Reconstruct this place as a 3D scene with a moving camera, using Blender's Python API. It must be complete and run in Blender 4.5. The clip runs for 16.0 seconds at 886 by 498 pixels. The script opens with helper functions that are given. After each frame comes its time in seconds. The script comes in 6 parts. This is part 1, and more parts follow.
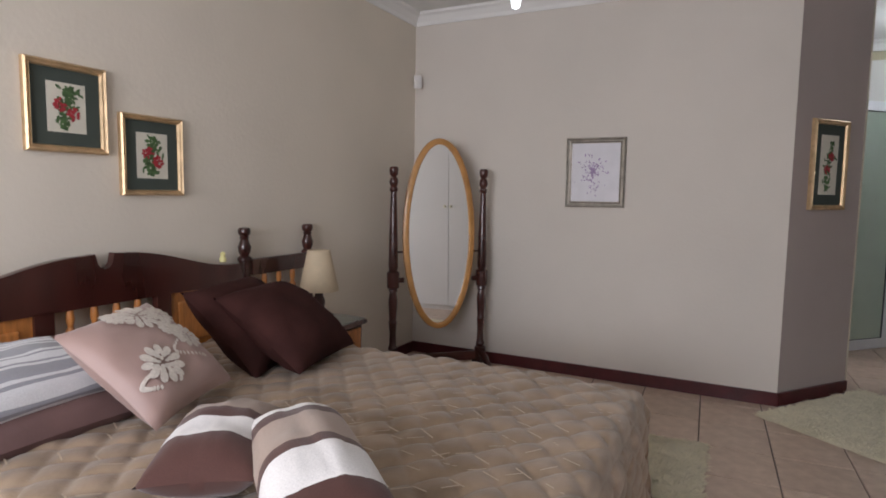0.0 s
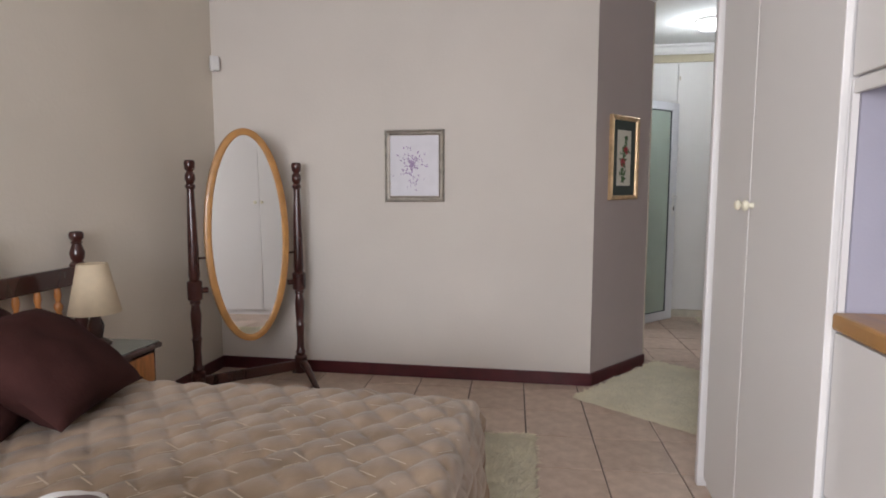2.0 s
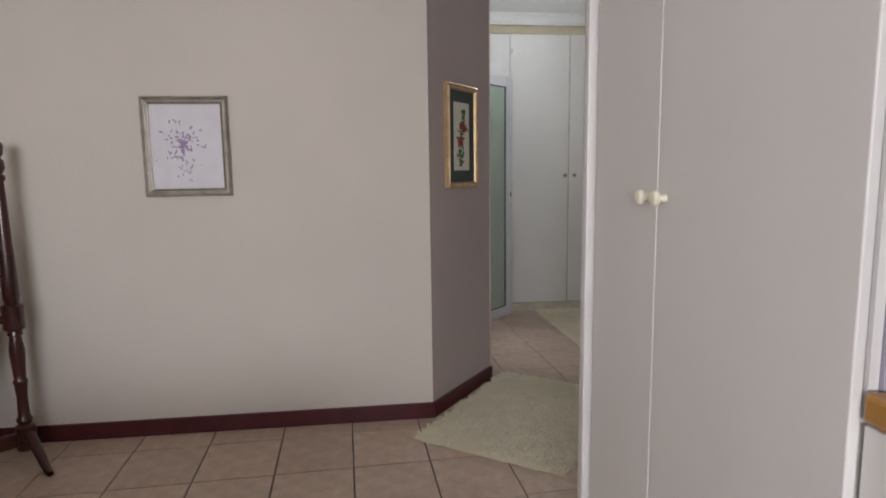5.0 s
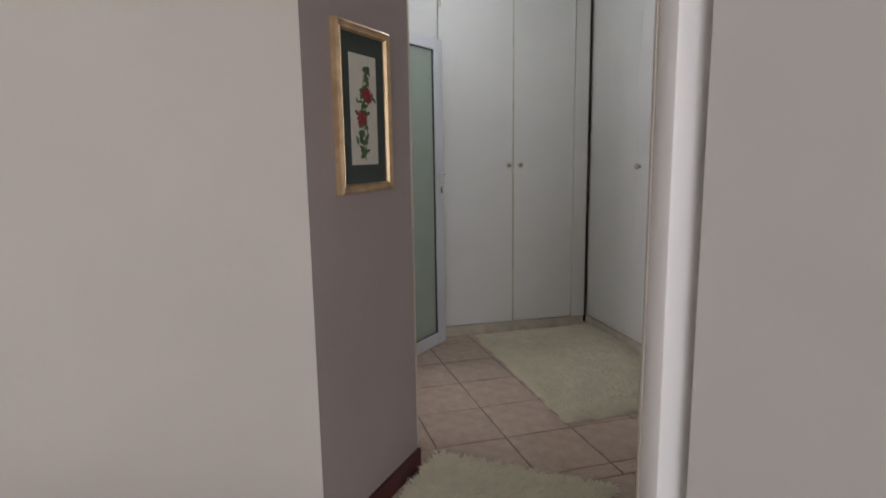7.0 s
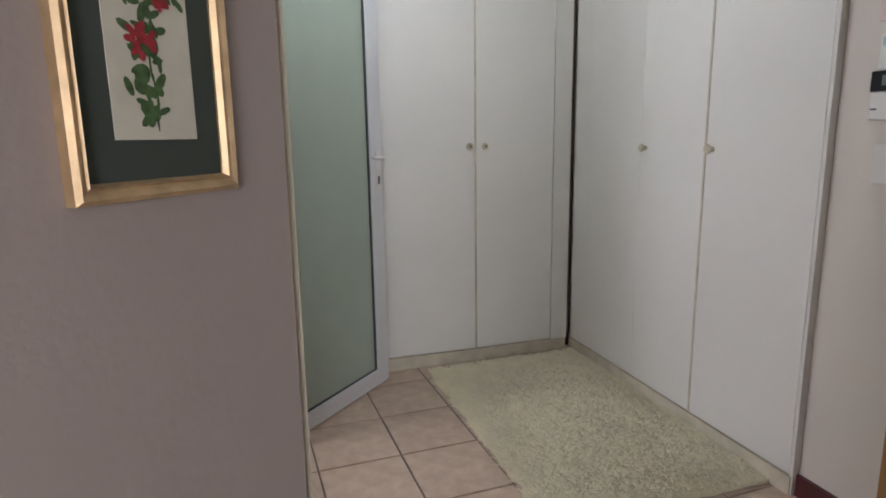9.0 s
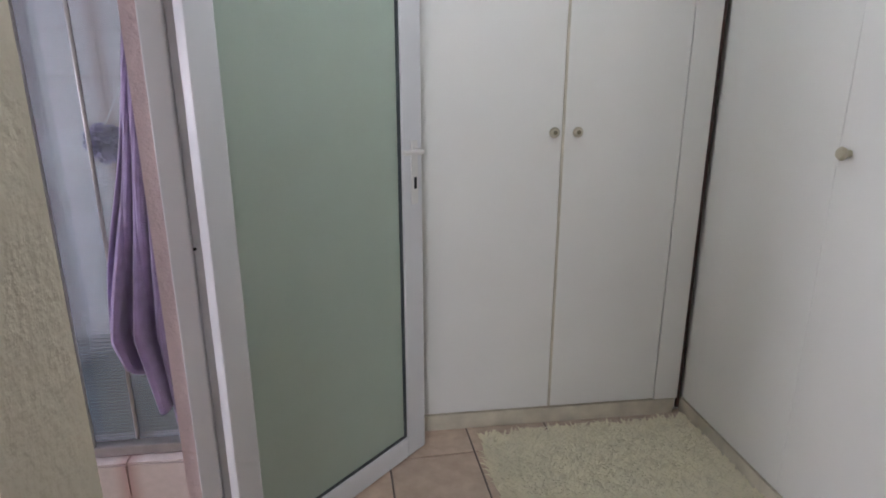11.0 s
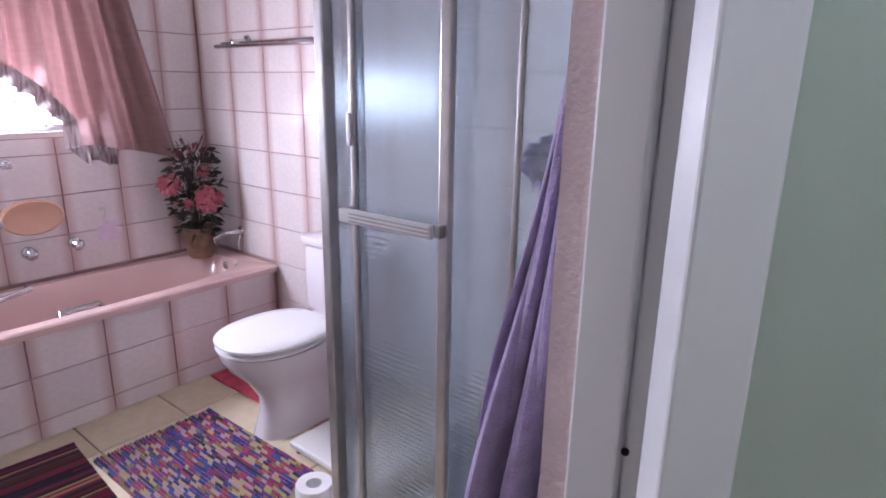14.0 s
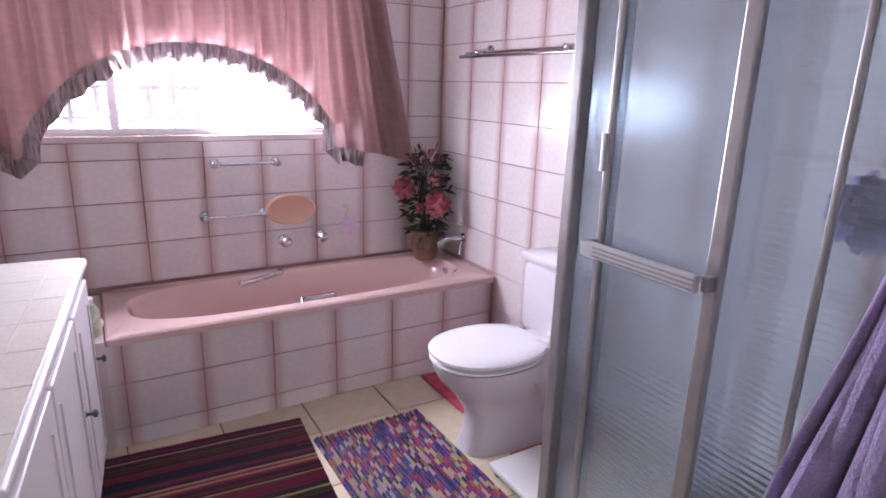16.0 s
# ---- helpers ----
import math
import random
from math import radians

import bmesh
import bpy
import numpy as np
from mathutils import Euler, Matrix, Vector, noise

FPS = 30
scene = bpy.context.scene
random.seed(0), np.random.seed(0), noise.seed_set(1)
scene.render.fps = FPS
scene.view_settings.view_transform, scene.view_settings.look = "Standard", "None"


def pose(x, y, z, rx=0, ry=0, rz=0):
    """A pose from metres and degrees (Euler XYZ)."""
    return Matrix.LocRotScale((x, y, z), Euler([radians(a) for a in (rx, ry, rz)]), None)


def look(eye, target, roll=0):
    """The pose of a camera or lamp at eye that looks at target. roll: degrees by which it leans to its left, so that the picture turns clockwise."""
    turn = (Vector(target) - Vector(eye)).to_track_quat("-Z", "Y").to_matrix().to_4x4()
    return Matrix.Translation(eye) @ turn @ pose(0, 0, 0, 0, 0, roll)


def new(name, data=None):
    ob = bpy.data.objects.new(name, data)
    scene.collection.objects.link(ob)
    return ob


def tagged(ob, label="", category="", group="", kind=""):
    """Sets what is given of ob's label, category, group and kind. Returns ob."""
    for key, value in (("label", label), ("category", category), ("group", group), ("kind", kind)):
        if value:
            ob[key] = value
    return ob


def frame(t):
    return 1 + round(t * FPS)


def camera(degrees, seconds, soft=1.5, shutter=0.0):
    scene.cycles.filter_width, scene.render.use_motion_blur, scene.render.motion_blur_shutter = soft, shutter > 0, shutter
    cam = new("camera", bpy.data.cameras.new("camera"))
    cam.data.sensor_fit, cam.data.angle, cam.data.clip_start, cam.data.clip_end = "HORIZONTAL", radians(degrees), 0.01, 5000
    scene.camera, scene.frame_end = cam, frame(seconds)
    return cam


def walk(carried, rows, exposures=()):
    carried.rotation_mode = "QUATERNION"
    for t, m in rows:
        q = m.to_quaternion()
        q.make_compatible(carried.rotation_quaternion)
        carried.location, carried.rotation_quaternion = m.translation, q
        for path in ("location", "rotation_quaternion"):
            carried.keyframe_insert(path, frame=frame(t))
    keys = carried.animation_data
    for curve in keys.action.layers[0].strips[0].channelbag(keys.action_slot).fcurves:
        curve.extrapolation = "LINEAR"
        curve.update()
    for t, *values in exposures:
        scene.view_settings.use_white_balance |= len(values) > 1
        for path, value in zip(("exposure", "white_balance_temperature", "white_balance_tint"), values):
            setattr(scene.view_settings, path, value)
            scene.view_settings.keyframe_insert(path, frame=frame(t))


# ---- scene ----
LENS = 73.8
cam = camera(LENS, 16.0, soft=1.8)
PATH = [
    (0, (1.451, 0.468, 1.258), (0.552, 2.246, 1.074), 0.9),
    (0.5, (1.412, 0.486, 1.283), (0.663, 2.33, 1.084), 0.7),
    (1, (1.397, 0.542, 1.278), (0.786, 2.436, 1.079), 0.4),
    (1.5, (1.379, 0.629, 1.295), (0.907, 2.562, 1.086), 0.1),
    (2, (1.365, 0.704, 1.284), (1.042, 2.667, 1.075), -0.0),
    (2.5, (1.351, 0.744, 1.288), (1.172, 2.724, 1.074), -0.3),
    (3, (1.345, 0.792, 1.29), (1.298, 2.78, 1.071), -0.6),
    (3.5, (1.349, 0.904, 1.285), (1.403, 2.891, 1.061), -0.8),
    (4, (1.355, 1.086, 1.284), (1.489, 3.068, 1.05), -0.8),
    (4.2, (1.353, 1.165, 1.28), (1.514, 3.144, 1.042), -0.8),
    (6.3, (1.556, 2.339, 1.334), (1.925, 4.28, 1.022), -0.8),
    (6.5, (1.571, 2.457, 1.339), (1.973, 4.39, 1.021), -0.8),
    (7, (1.671, 2.731, 1.327), (2.139, 4.648, 1.007), -0.9),
    (7.5, (1.76, 2.976, 1.304), (2.273, 4.881, 0.978), -1.1),
    (8, (1.846, 3.227, 1.28), (2.388, 5.124, 0.952), -1.1),
    (8.5, (1.951, 3.471, 1.284), (2.517, 5.359, 0.944), -1.1),
    (8.7, (1.994, 3.56, 1.282), (2.568, 5.444, 0.933), -1.0),
    (10.8, (2.422, 4.544, 1.445), (2.791, 6.425, 0.877), 0.7),
    (11, (2.458, 4.614, 1.431), (2.702, 6.519, 0.873), -0.1),
    (11.5, (2.478, 4.84, 1.426), (2.426, 6.761, 0.871), -0.0),
    (12, (2.483, 5.035, 1.395), (2.127, 6.927, 0.852), -0.3),
    (12.5, (2.436, 5.212, 1.382), (1.853, 7.049, 0.848), 0.1),
    (13, (2.344, 5.365, 1.383), (1.538, 7.114, 0.843), 0.2),
    (13.5, (2.268, 5.485, 1.384), (1.261, 7.127, 0.849), 0.5),
    (14, (2.197, 5.575, 1.386), (1.008, 7.092, 0.853), 0.9),
    (14.5, (2.143, 5.617, 1.385), (0.782, 6.983, 0.855), 1.1),
    (15, (2.104, 5.622, 1.395), (0.611, 6.843, 0.866), 1.3),
    (15.5, (2.076, 5.626, 1.402), (0.487, 6.719, 0.874), 1.5),
    (16, (2.053, 5.623, 1.402), (0.401, 6.621, 0.875), 1.7),
]
EXPOSURES = [(0, -0.2, 6050, 13), (1, 0.08, 6050, 13), (1.5, 0.2, 6060, 13), (2, 0.16, 6080, 13), (2.5, 0.06, 6100, 13), (4, 0.0, 6180, 13), (6.5, -0.17, 6050, 13), (7.2, -0.1, 6080, 13), (8.5, 0.33, 6100, 12), (11, 0.58, 5950, 13), (11.5, 0.67, 5900, 13), (12, 0.61, 5850, 13), (13.5, 0.74, 5630, 16), (14, 0.72, 5570, 17), (14.5, 0.55, 5550, 17), (15.2, 0.54, 5550, 18), (16, 0.64, 5650, 18)]
walk(cam, [(t, look(e, a, r)) for t, e, a, r in PATH], EXPOSURES)

# ---- light ----
world = bpy.data.worlds.new("sky")
scene.world = world
world.use_nodes = True
wn = world.node_tree.nodes
sky = wn.new("ShaderNodeTexSky")
sky.sky_type, sky.sun_disc = 'NISHITA', False
sky.sun_elevation, sky.sun_rotation = radians(50), radians(200)
world.node_tree.links.new(sky.outputs[0], wn["Background"].inputs[0])
wn["Background"].inputs[1].default_value = 0.12


def area(name, x, y, z, target, w, h, watts, col=(1, 1, 1)):
    d = bpy.data.lights.new(name, 'AREA')
    d.shape, d.size, d.size_y, d.energy, d.color = 'RECTANGLE', w, h, watts, col
    ob = new(name, d)
    ob.matrix_world = look((x, y, z), target)
    return ob


WX0, WX1 = -0.4, 1.6           # bedroom window in the south wall
# daylight in the opening of the bedroom window behind the walk, and of the bathroom window
area("bedroom_window_light", (WX0 + WX1) / 2, -1.42, 1.5, ((WX0 + WX1) / 2, 3, 1.5), 1.9, 1.2, 112, (1, 0.98, 0.98))
area("bathroom_window_light", -0.94, 6.08, 1.35, (1.0, 7.0, 1.6), 1.2, 0.38, 44, (0.98, 0.96, 1.0))
# ceiling lamp of the dressing room
d = bpy.data.lights.new("dressing_lamp_light", 'POINT')
d.energy, d.color, d.shadow_soft_size = 8.8, (0.95, 1.0, 1.0), 0.09
new("dressing_lamp_light", d).location = (2.68, 5.88, 2.42)

# ---- materials ----


def mat(name, col, rough=0.6, metal=0.0, var=0.06, scale=6.0, bump=0.05, fine=120.0, spec=0.5, rand=0.0, sheen=0.0, trans=0.0, coat=0.0, stretch=(1, 1, 1), col2=None):
    m = bpy.data.materials.new(name)
    m.use_nodes = True
    nt = m.node_tree
    b = nt.nodes["Principled BSDF"]
    b.inputs["Roughness"].default_value, b.inputs["Metallic"].default_value = rough, metal
    b.inputs["Specular IOR Level"].default_value = spec
    b.inputs["Sheen Weight"].default_value = sheen
    b.inputs["Transmission Weight"].default_value = trans
    b.inputs["Coat Weight"].default_value = coat
    co = nt.nodes.new("ShaderNodeTexCoord")
    mp = nt.nodes.new("ShaderNodeMapping")
    mp.inputs["Scale"].default_value = stretch
    nt.links.new(co.outputs["Object"], mp.inputs["Vector"])
    n1 = nt.nodes.new("ShaderNodeTexNoise")
    n1.inputs["Scale"].default_value, n1.inputs["Detail"].default_value = scale, 6
    nt.links.new(mp.outputs[0], n1.inputs["Vector"])
    ramp = nt.nodes.new("ShaderNodeMapRange")
    ramp.inputs["From Min"].default_value, ramp.inputs["From Max"].default_value = 0.3, 0.7
    nt.links.new(n1.outputs["Fac"], ramp.inputs["Value"])
    mix = nt.nodes.new("ShaderNodeMix")
    mix.data_type = 'RGBA'
    mix.inputs[6].default_value = (*[max(0, c * (1 - var)) for c in col], 1)
    mix.inputs[7].default_value = (*(col2 or [min(1, c * (1 + var)) for c in col]), 1)
    nt.links.new(ramp.outputs[0], mix.inputs[0])
    out = mix.outputs[2]
    if rand:
        oi = nt.nodes.new("ShaderNodeObjectInfo")
        mr = nt.nodes.new("ShaderNodeMapRange")
        mr.inputs["To Min"].default_value, mr.inputs["To Max"].default_value = 1 - rand, 1 + rand
        nt.links.new(oi.outputs["Random"], mr.inputs["Value"])
        hs = nt.nodes.new("ShaderNodeHueSaturation")
        nt.links.new(mr.outputs[0], hs.inputs["Value"])
        nt.links.new(out, hs.inputs["Color"])
        out = hs.outputs[0]
    nt.links.new(out, b.inputs["Base Color"])
    n2 = nt.nodes.new("ShaderNodeTexNoise")
    n2.inputs["Scale"].default_value, n2.inputs["Detail"].default_value = fine, 4
    nt.links.new(mp.outputs[0], n2.inputs["Vector"])
    rr = nt.nodes.new("ShaderNodeMapRange")
    rr.inputs["To Min"].default_value, rr.inputs["To Max"].default_value = rough * 0.85, min(1, rough * 1.15)
    nt.links.new(n1.outputs["Fac"], rr.inputs["Value"])
    nt.links.new(rr.outputs[0], b.inputs["Roughness"])
    if bump:
        bp = nt.nodes.new("ShaderNodeBump")
        bp.inputs["Strength"].default_value, bp.inputs["Distance"].default_value = bump, 0.01
        nt.links.new(n2.outputs["Fac"], bp.inputs["Height"])
        nt.links.new(bp.outputs[0], b.inputs["Normal"])
    return m


def stripes(name, cols, axis, rough=0.85, bump=0.15, fine=300.0, coord="Object", wobble=0.0):
    """Woven cloth with bands: cols is a list of (start, colour) along the thing's own axis in metres."""
    m = bpy.data.materials.new(name)
    m.use_nodes = True
    nt = m.node_tree
    b = nt.nodes["Principled BSDF"]
    b.inputs["Roughness"].default_value = rough
    b.inputs["Sheen Weight"].default_value = 0.2
    co = nt.nodes.new("ShaderNodeTexCoord")
    sp = nt.nodes.new("ShaderNodeSeparateXYZ")
    nt.links.new(co.outputs[coord], sp.inputs[0])
    lo, hi = cols[0][0], cols[-1][0]
    mr = nt.nodes.new("ShaderNodeMapRange")
    mr.inputs["From Min"].default_value, mr.inputs["From Max"].default_value = lo, hi
    nt.links.new(sp.outputs[axis], mr.inputs["Value"])
    cr = nt.nodes.new("ShaderNodeValToRGB")
    cr.color_ramp.interpolation = 'CONSTANT'
    el = cr.color_ramp.elements
    for k, (at, c) in enumerate(cols[:-1]):
        p = (at - lo) / (hi - lo)
        e = el[k] if k < 2 else el.new(p)
        e.position, e.color = p, (*c, 1)
    nt.links.new(mr.outputs[0], cr.inputs[0])
    n2 = nt.nodes.new("ShaderNodeTexNoise")
    n2.inputs["Scale"].default_value = fine
    nt.links.new(co.outputs["Object"], n2.inputs["Vector"])
    mx = nt.nodes.new("ShaderNodeMix")
    mx.data_type, mx.blend_type = 'RGBA', 'MULTIPLY'
    mx.inputs[0].default_value = 0.35
    nt.links.new(cr.outputs[0], mx.inputs[6])
    nt.links.new(n2.outputs["Fac"], mx.inputs[7])
    nt.links.new(mx.outputs[2], b.inputs["Base Color"])
    bp = nt.nodes.new("ShaderNodeBump")
    bp.inputs["Strength"].default_value, bp.inputs["Distance"].default_value = bump, 0.005
    nt.links.new(n2.outputs["Fac"], bp.inputs["Height"])
    nt.links.new(bp.outputs[0], b.inputs["Normal"])
    return m


def tile_mat(name, col, edge, rough=0.12):
    """Glazed wall tile whose print fades to a brownish pink along its two upright edges."""
    m = mat(name, col, rough, var=0.05, scale=9, bump=0.03, fine=14, rand=0.05)
    nt = m.node_tree
    b = nt.nodes["Principled BSDF"]
    b.inputs["Coat Weight"].default_value, b.inputs["Coat Roughness"].default_value = 1.0, 0.14
    src = b.inputs["Base Color"].links[0].from_socket
    co = nt.nodes.new("ShaderNodeTexCoord")
    sp = nt.nodes.new("ShaderNodeSeparateXYZ")
    nt.links.new(co.outputs["Generated"], sp.inputs[0])
    sub = nt.nodes.new("ShaderNodeMath")
    sub.operation, sub.inputs[1].default_value = 'SUBTRACT', 0.5
    nt.links.new(sp.outputs[0], sub.inputs[0])
    ab = nt.nodes.new("ShaderNodeMath")
    ab.operation = 'ABSOLUTE'
    nt.links.new(sub.outputs[0], ab.inputs[0])
    mr = nt.nodes.new("ShaderNodeMapRange")
    mr.interpolation_type = 'SMOOTHSTEP'
    mr.inputs["From Min"].default_value, mr.inputs["From Max"].default_value = 0.3, 0.5
    nt.links.new(ab.outputs[0], mr.inputs["Value"])
    mx = nt.nodes.new("ShaderNodeMix")
    mx.data_type = 'RGBA'
    nt.links.new(mr.outputs[0], mx.inputs[0])
    nt.links.new(src, mx.inputs[6])
    mx.inputs[7].default_value = (*edge, 1)
    nt.links.new(mx.outputs[2], b.inputs["Base Color"])
    return m


def weave_mat(name, cols, scale, squash, rough=0.95):
    """Rag-rug cloth: short flecks of many colours."""
    m = bpy.data.materials.new(name)
    m.use_nodes = True
    nt = m.node_tree
    b = nt.nodes["Principled BSDF"]
    b.inputs["Roughness"].default_value = rough
    b.inputs["Sheen Weight"].default_value = 0.2
    gi = nt.nodes.new("ShaderNodeNewGeometry")
    cr = nt.nodes.new("ShaderNodeValToRGB")
    cr.color_ramp.interpolation = 'CONSTANT'
    el = cr.color_ramp.elements
    for k, c in enumerate(cols):
        e = el[k] if k < 2 else el.new(k / len(cols))
        e.position, e.color = k / len(cols), (*c, 1)
    nt.links.new(gi.outputs["Random Per Island"], cr.inputs[0])
    nt.links.new(cr.outputs[0], b.inputs["Base Color"])
    return m


M_WALL = mat("cream_plaster", (0.66, 0.607, 0.548), 0.85, var=0.035, scale=1.6, bump=0.12, fine=45)
M_WARM = mat("warm_cream_plaster", (0.72, 0.652, 0.555), 0.85, var=0.035, scale=1.6, bump=0.12, fine=45)
M_ROUGH = mat("rough_cream_plaster", (0.62, 0.56, 0.45), 0.9, var=0.06, scale=3, bump=0.5, fine=55)
M_CEIL = mat("ceiling_paint", (0.78, 0.78, 0.76), 0.9, var=0.02, bump=0.03)
M_CORN = mat("cornice_plaster", (0.82, 0.81, 0.79), 0.8, var=0.02, bump=0.03)
M_GROUT = mat("dark_grout", (0.16, 0.13, 0.115), 0.95, var=0.2)
M_TILE = mat("terracotta_tile", (0.5, 0.37, 0.28), 0.38, var=0.1, scale=5, bump=0.05, fine=30, rand=0.07, col2=(0.6, 0.47, 0.37))
M_SKIRT = mat("dark_red_skirting", (0.075, 0.012, 0.016), 0.35, var=0.25, scale=10)
M_WHITE = mat("white_melamine", (0.72, 0.7, 0.68), 0.42, var=0.015, scale=2, bump=0.03, fine=160)
M_CREAM = mat("offwhite_cupboard", (0.73, 0.715, 0.685), 0.45, var=0.03, scale=2, bump=0.03, fine=160)
M_EDGE = mat("cupboard_edge_strip", (0.55, 0.5, 0.4), 0.6, var=0.15, scale=12)
M_GAP = mat("dark_gap_shade", (0.045, 0.018, 0.014), 0.6, var=0.3)
M_KNOB = mat("cream_knob", (0.8, 0.76, 0.6), 0.3, var=0.03, bump=0)
M_QUILT = mat("quilt_satin", (0.235, 0.16, 0.097), 0.33, var=0.14, scale=9, bump=0.12, fine=60, sheen=0.25, col2=(0.36, 0.26, 0.175))
M_THREAD_GLINT = mat("quilt_thread_glint", (0.6, 0.5, 0.38), 0.4, var=0.1)
M_MAHOG = mat("dark_mahogany", (0.045, 0.011, 0.008), 0.28, var=0.4, scale=7, bump=0.04, fine=60, stretch=(1, 1, 0.25), coat=0.3)
M_ORANGE = mat("orange_pine", (0.42, 0.16, 0.04), 0.35, var=0.3, scale=9, bump=0.04, stretch=(1, 6, 1), coat=0.2)
M_OVAL = mat("oak_mirror_frame", (0.48, 0.24, 0.075), 0.35, var=0.2, scale=10, bump=0.03, coat=0.3)
M_MIRROR = mat("silvered_mirror", (0.95, 0.96, 0.96), 0.01, metal=1.0, var=0.0, bump=0)
M_GOLD = mat("gilt_moulding", (0.6, 0.43, 0.25), 0.42, metal=0.6, var=0.2, scale=20, bump=0.08)
M_SILV = mat("silver_moulding", (0.5, 0.47, 0.42), 0.35, metal=0.75, var=0.2, scale=20, bump=0.08)
M_SILVD = mat("pewter_moulding", (0.2, 0.17, 0.14), 0.4, metal=0.6, var=0.2, scale=20)
M_MATGR = mat("dark_green_mount", (0.055, 0.068, 0.057), 0.85, var=0.1)
M_ART = mat("cream_art_paper", (0.68, 0.64, 0.54), 0.85, var=0.05, scale=20)
M_ARTW = mat("pale_art_paper", (0.72, 0.7, 0.74), 0.6, var=0.04, scale=12)
M_RED = mat("rose_red", (0.36, 0.03, 0.04), 0.8, var=0.35, scale=70)
M_PINKP = mat("blossom_mauve", (0.36, 0.26, 0.44), 0.8, var=0.4, scale=80)
M_LEAF = mat("leaf_green", (0.07, 0.13, 0.045), 0.8, var=0.45, scale=60)
M_BROWNP = mat("dark_brown_velvet", (0.042, 0.016, 0.014), 0.95, var=0.2, scale=12, spec=0.1, bump=0.15, fine=90)
M_MAUVE = mat("mauve_satin", (0.36, 0.24, 0.21), 0.5, var=0.08, scale=6, sheen=0.2, bump=0.1, fine=220)
M_EMB = mat("pale_embroidery", (0.62, 0.56, 0.5), 0.7, var=0.12, scale=120, bump=0.3, fine=300)
M_CASE = mat("plum_brown_pillowcase", (0.15, 0.085, 0.08), 0.85, var=0.12, scale=7, bump=0.15, fine=60)
M_SHEET = mat("white_wall_cloth", (0.7, 0.7, 0.7), 0.8)
M_SHADE = mat("beige_lampshade", (0.62, 0.5, 0.34), 0.8, var=0.06, scale=20, trans=0.15)
M_DKGLASS = mat("dark_glass_top", (0.25, 0.27, 0.25), 0.08, var=0.1)
M_WOODTOP = mat("honey_wood_shelf", (0.4, 0.2, 0.05), 0.35, var=0.2, scale=6, stretch=(6, 1, 1), coat=0.2)
M_BLACK = mat("black_plastic", (0.01, 0.01, 0.012), 0.4, var=0.1, spec=0.25)
M_SCREEN = mat("tv_screen", (0.006, 0.006, 0.008), 0.25, var=0.0, bump=0, spec=0.15)
M_RUG = mat("cream_shag", (0.82, 0.76, 0.58), 0.95, var=0.08, scale=14, sheen=0.3, bump=0.3, fine=90)
M_ALU = mat("brushed_aluminium", (0.42, 0.4, 0.4), 0.4, metal=0.85, var=0.1, scale=20, bump=0.03)
M_ALUW = mat("white_aluminium", (0.68, 0.68, 0.7), 0.35, var=0.02, scale=5, bump=0.02)
M_SEAL = mat("black_glazing_seal", (0.05, 0.06, 0.065), 0.6)
M_FROST = mat("frosted_green_glass", (0.5, 0.585, 0.5), 0.42, var=0.02, bump=0.02, trans=0.25)
M_CHROME = mat("chrome", (0.56, 0.56, 0.58), 0.1, metal=1.0, var=0.03, bump=0)
M_BRASS = mat("worn_brass_knob", (0.52, 0.47, 0.36), 0.35, metal=0.3, var=0.2)
M_SLOT = mat("tarnished_brass", (0.19, 0.16, 0.1), 0.5, metal=0.4, var=0.2)
M_PLASW = mat("white_plastic", (0.74, 0.72, 0.7), 0.4, var=0.02, bump=0)
M_LCD = mat("grey_lcd", (0.2, 0.22, 0.22), 0.2, var=0.05)
M_WOODDR = mat("varnished_door_frame", (0.33, 0.17, 0.06), 0.4, var=0.25, scale=8, stretch=(3, 3, 0.3))
M_EMIT = mat("lamp_glass", (0.9, 0.9, 0.88), 0.3, bump=0)
eb = M_EMIT.node_tree.nodes["Principled BSDF"]
eb.inputs["Emission Color"].default_value, eb.inputs["Emission Strength"].default_value = (0.95, 1, 0.98, 1), 5

# ---- builders ----
V = Vector
I4 = Matrix.Identity(4)


def bm_new():
    return bmesh.new()


def box(bm, x0, x1, y0, y1, z0, z1, m=None, bev=0.0):
    b2 = bmesh.new() if bev else bm
    v = [V((x, y, z)) for z in (z0, z1) for y in (y0, y1) for x in (x0, x1)]
    vs = [b2.verts.new(p) for p in v]
    for f in ((0, 2, 3, 1), (4, 5, 7, 6), (0, 1, 5, 4), (2, 6, 7, 3), (0, 4, 6, 2), (1, 3, 7, 5)):
        b2.faces.new([vs[i] for i in f])
    if bev:
        bmesh.ops.bevel(b2, geom=b2.edges[:], offset=bev, segments=2, profile=0.5, affect='EDGES', clamp_overlap=True)
        if m is not None:
            b2.transform(m)
        merge(bm, b2)
    elif m is not None:
        for q in vs:
            q.co = m @ q.co


def merge(bm, other):
    idx = {}
    for q in other.verts:
        idx[q] = bm.verts.new(q.co)
    for f in other.faces:
        bm.faces.new([idx[q] for q in f.verts])
    other.free()


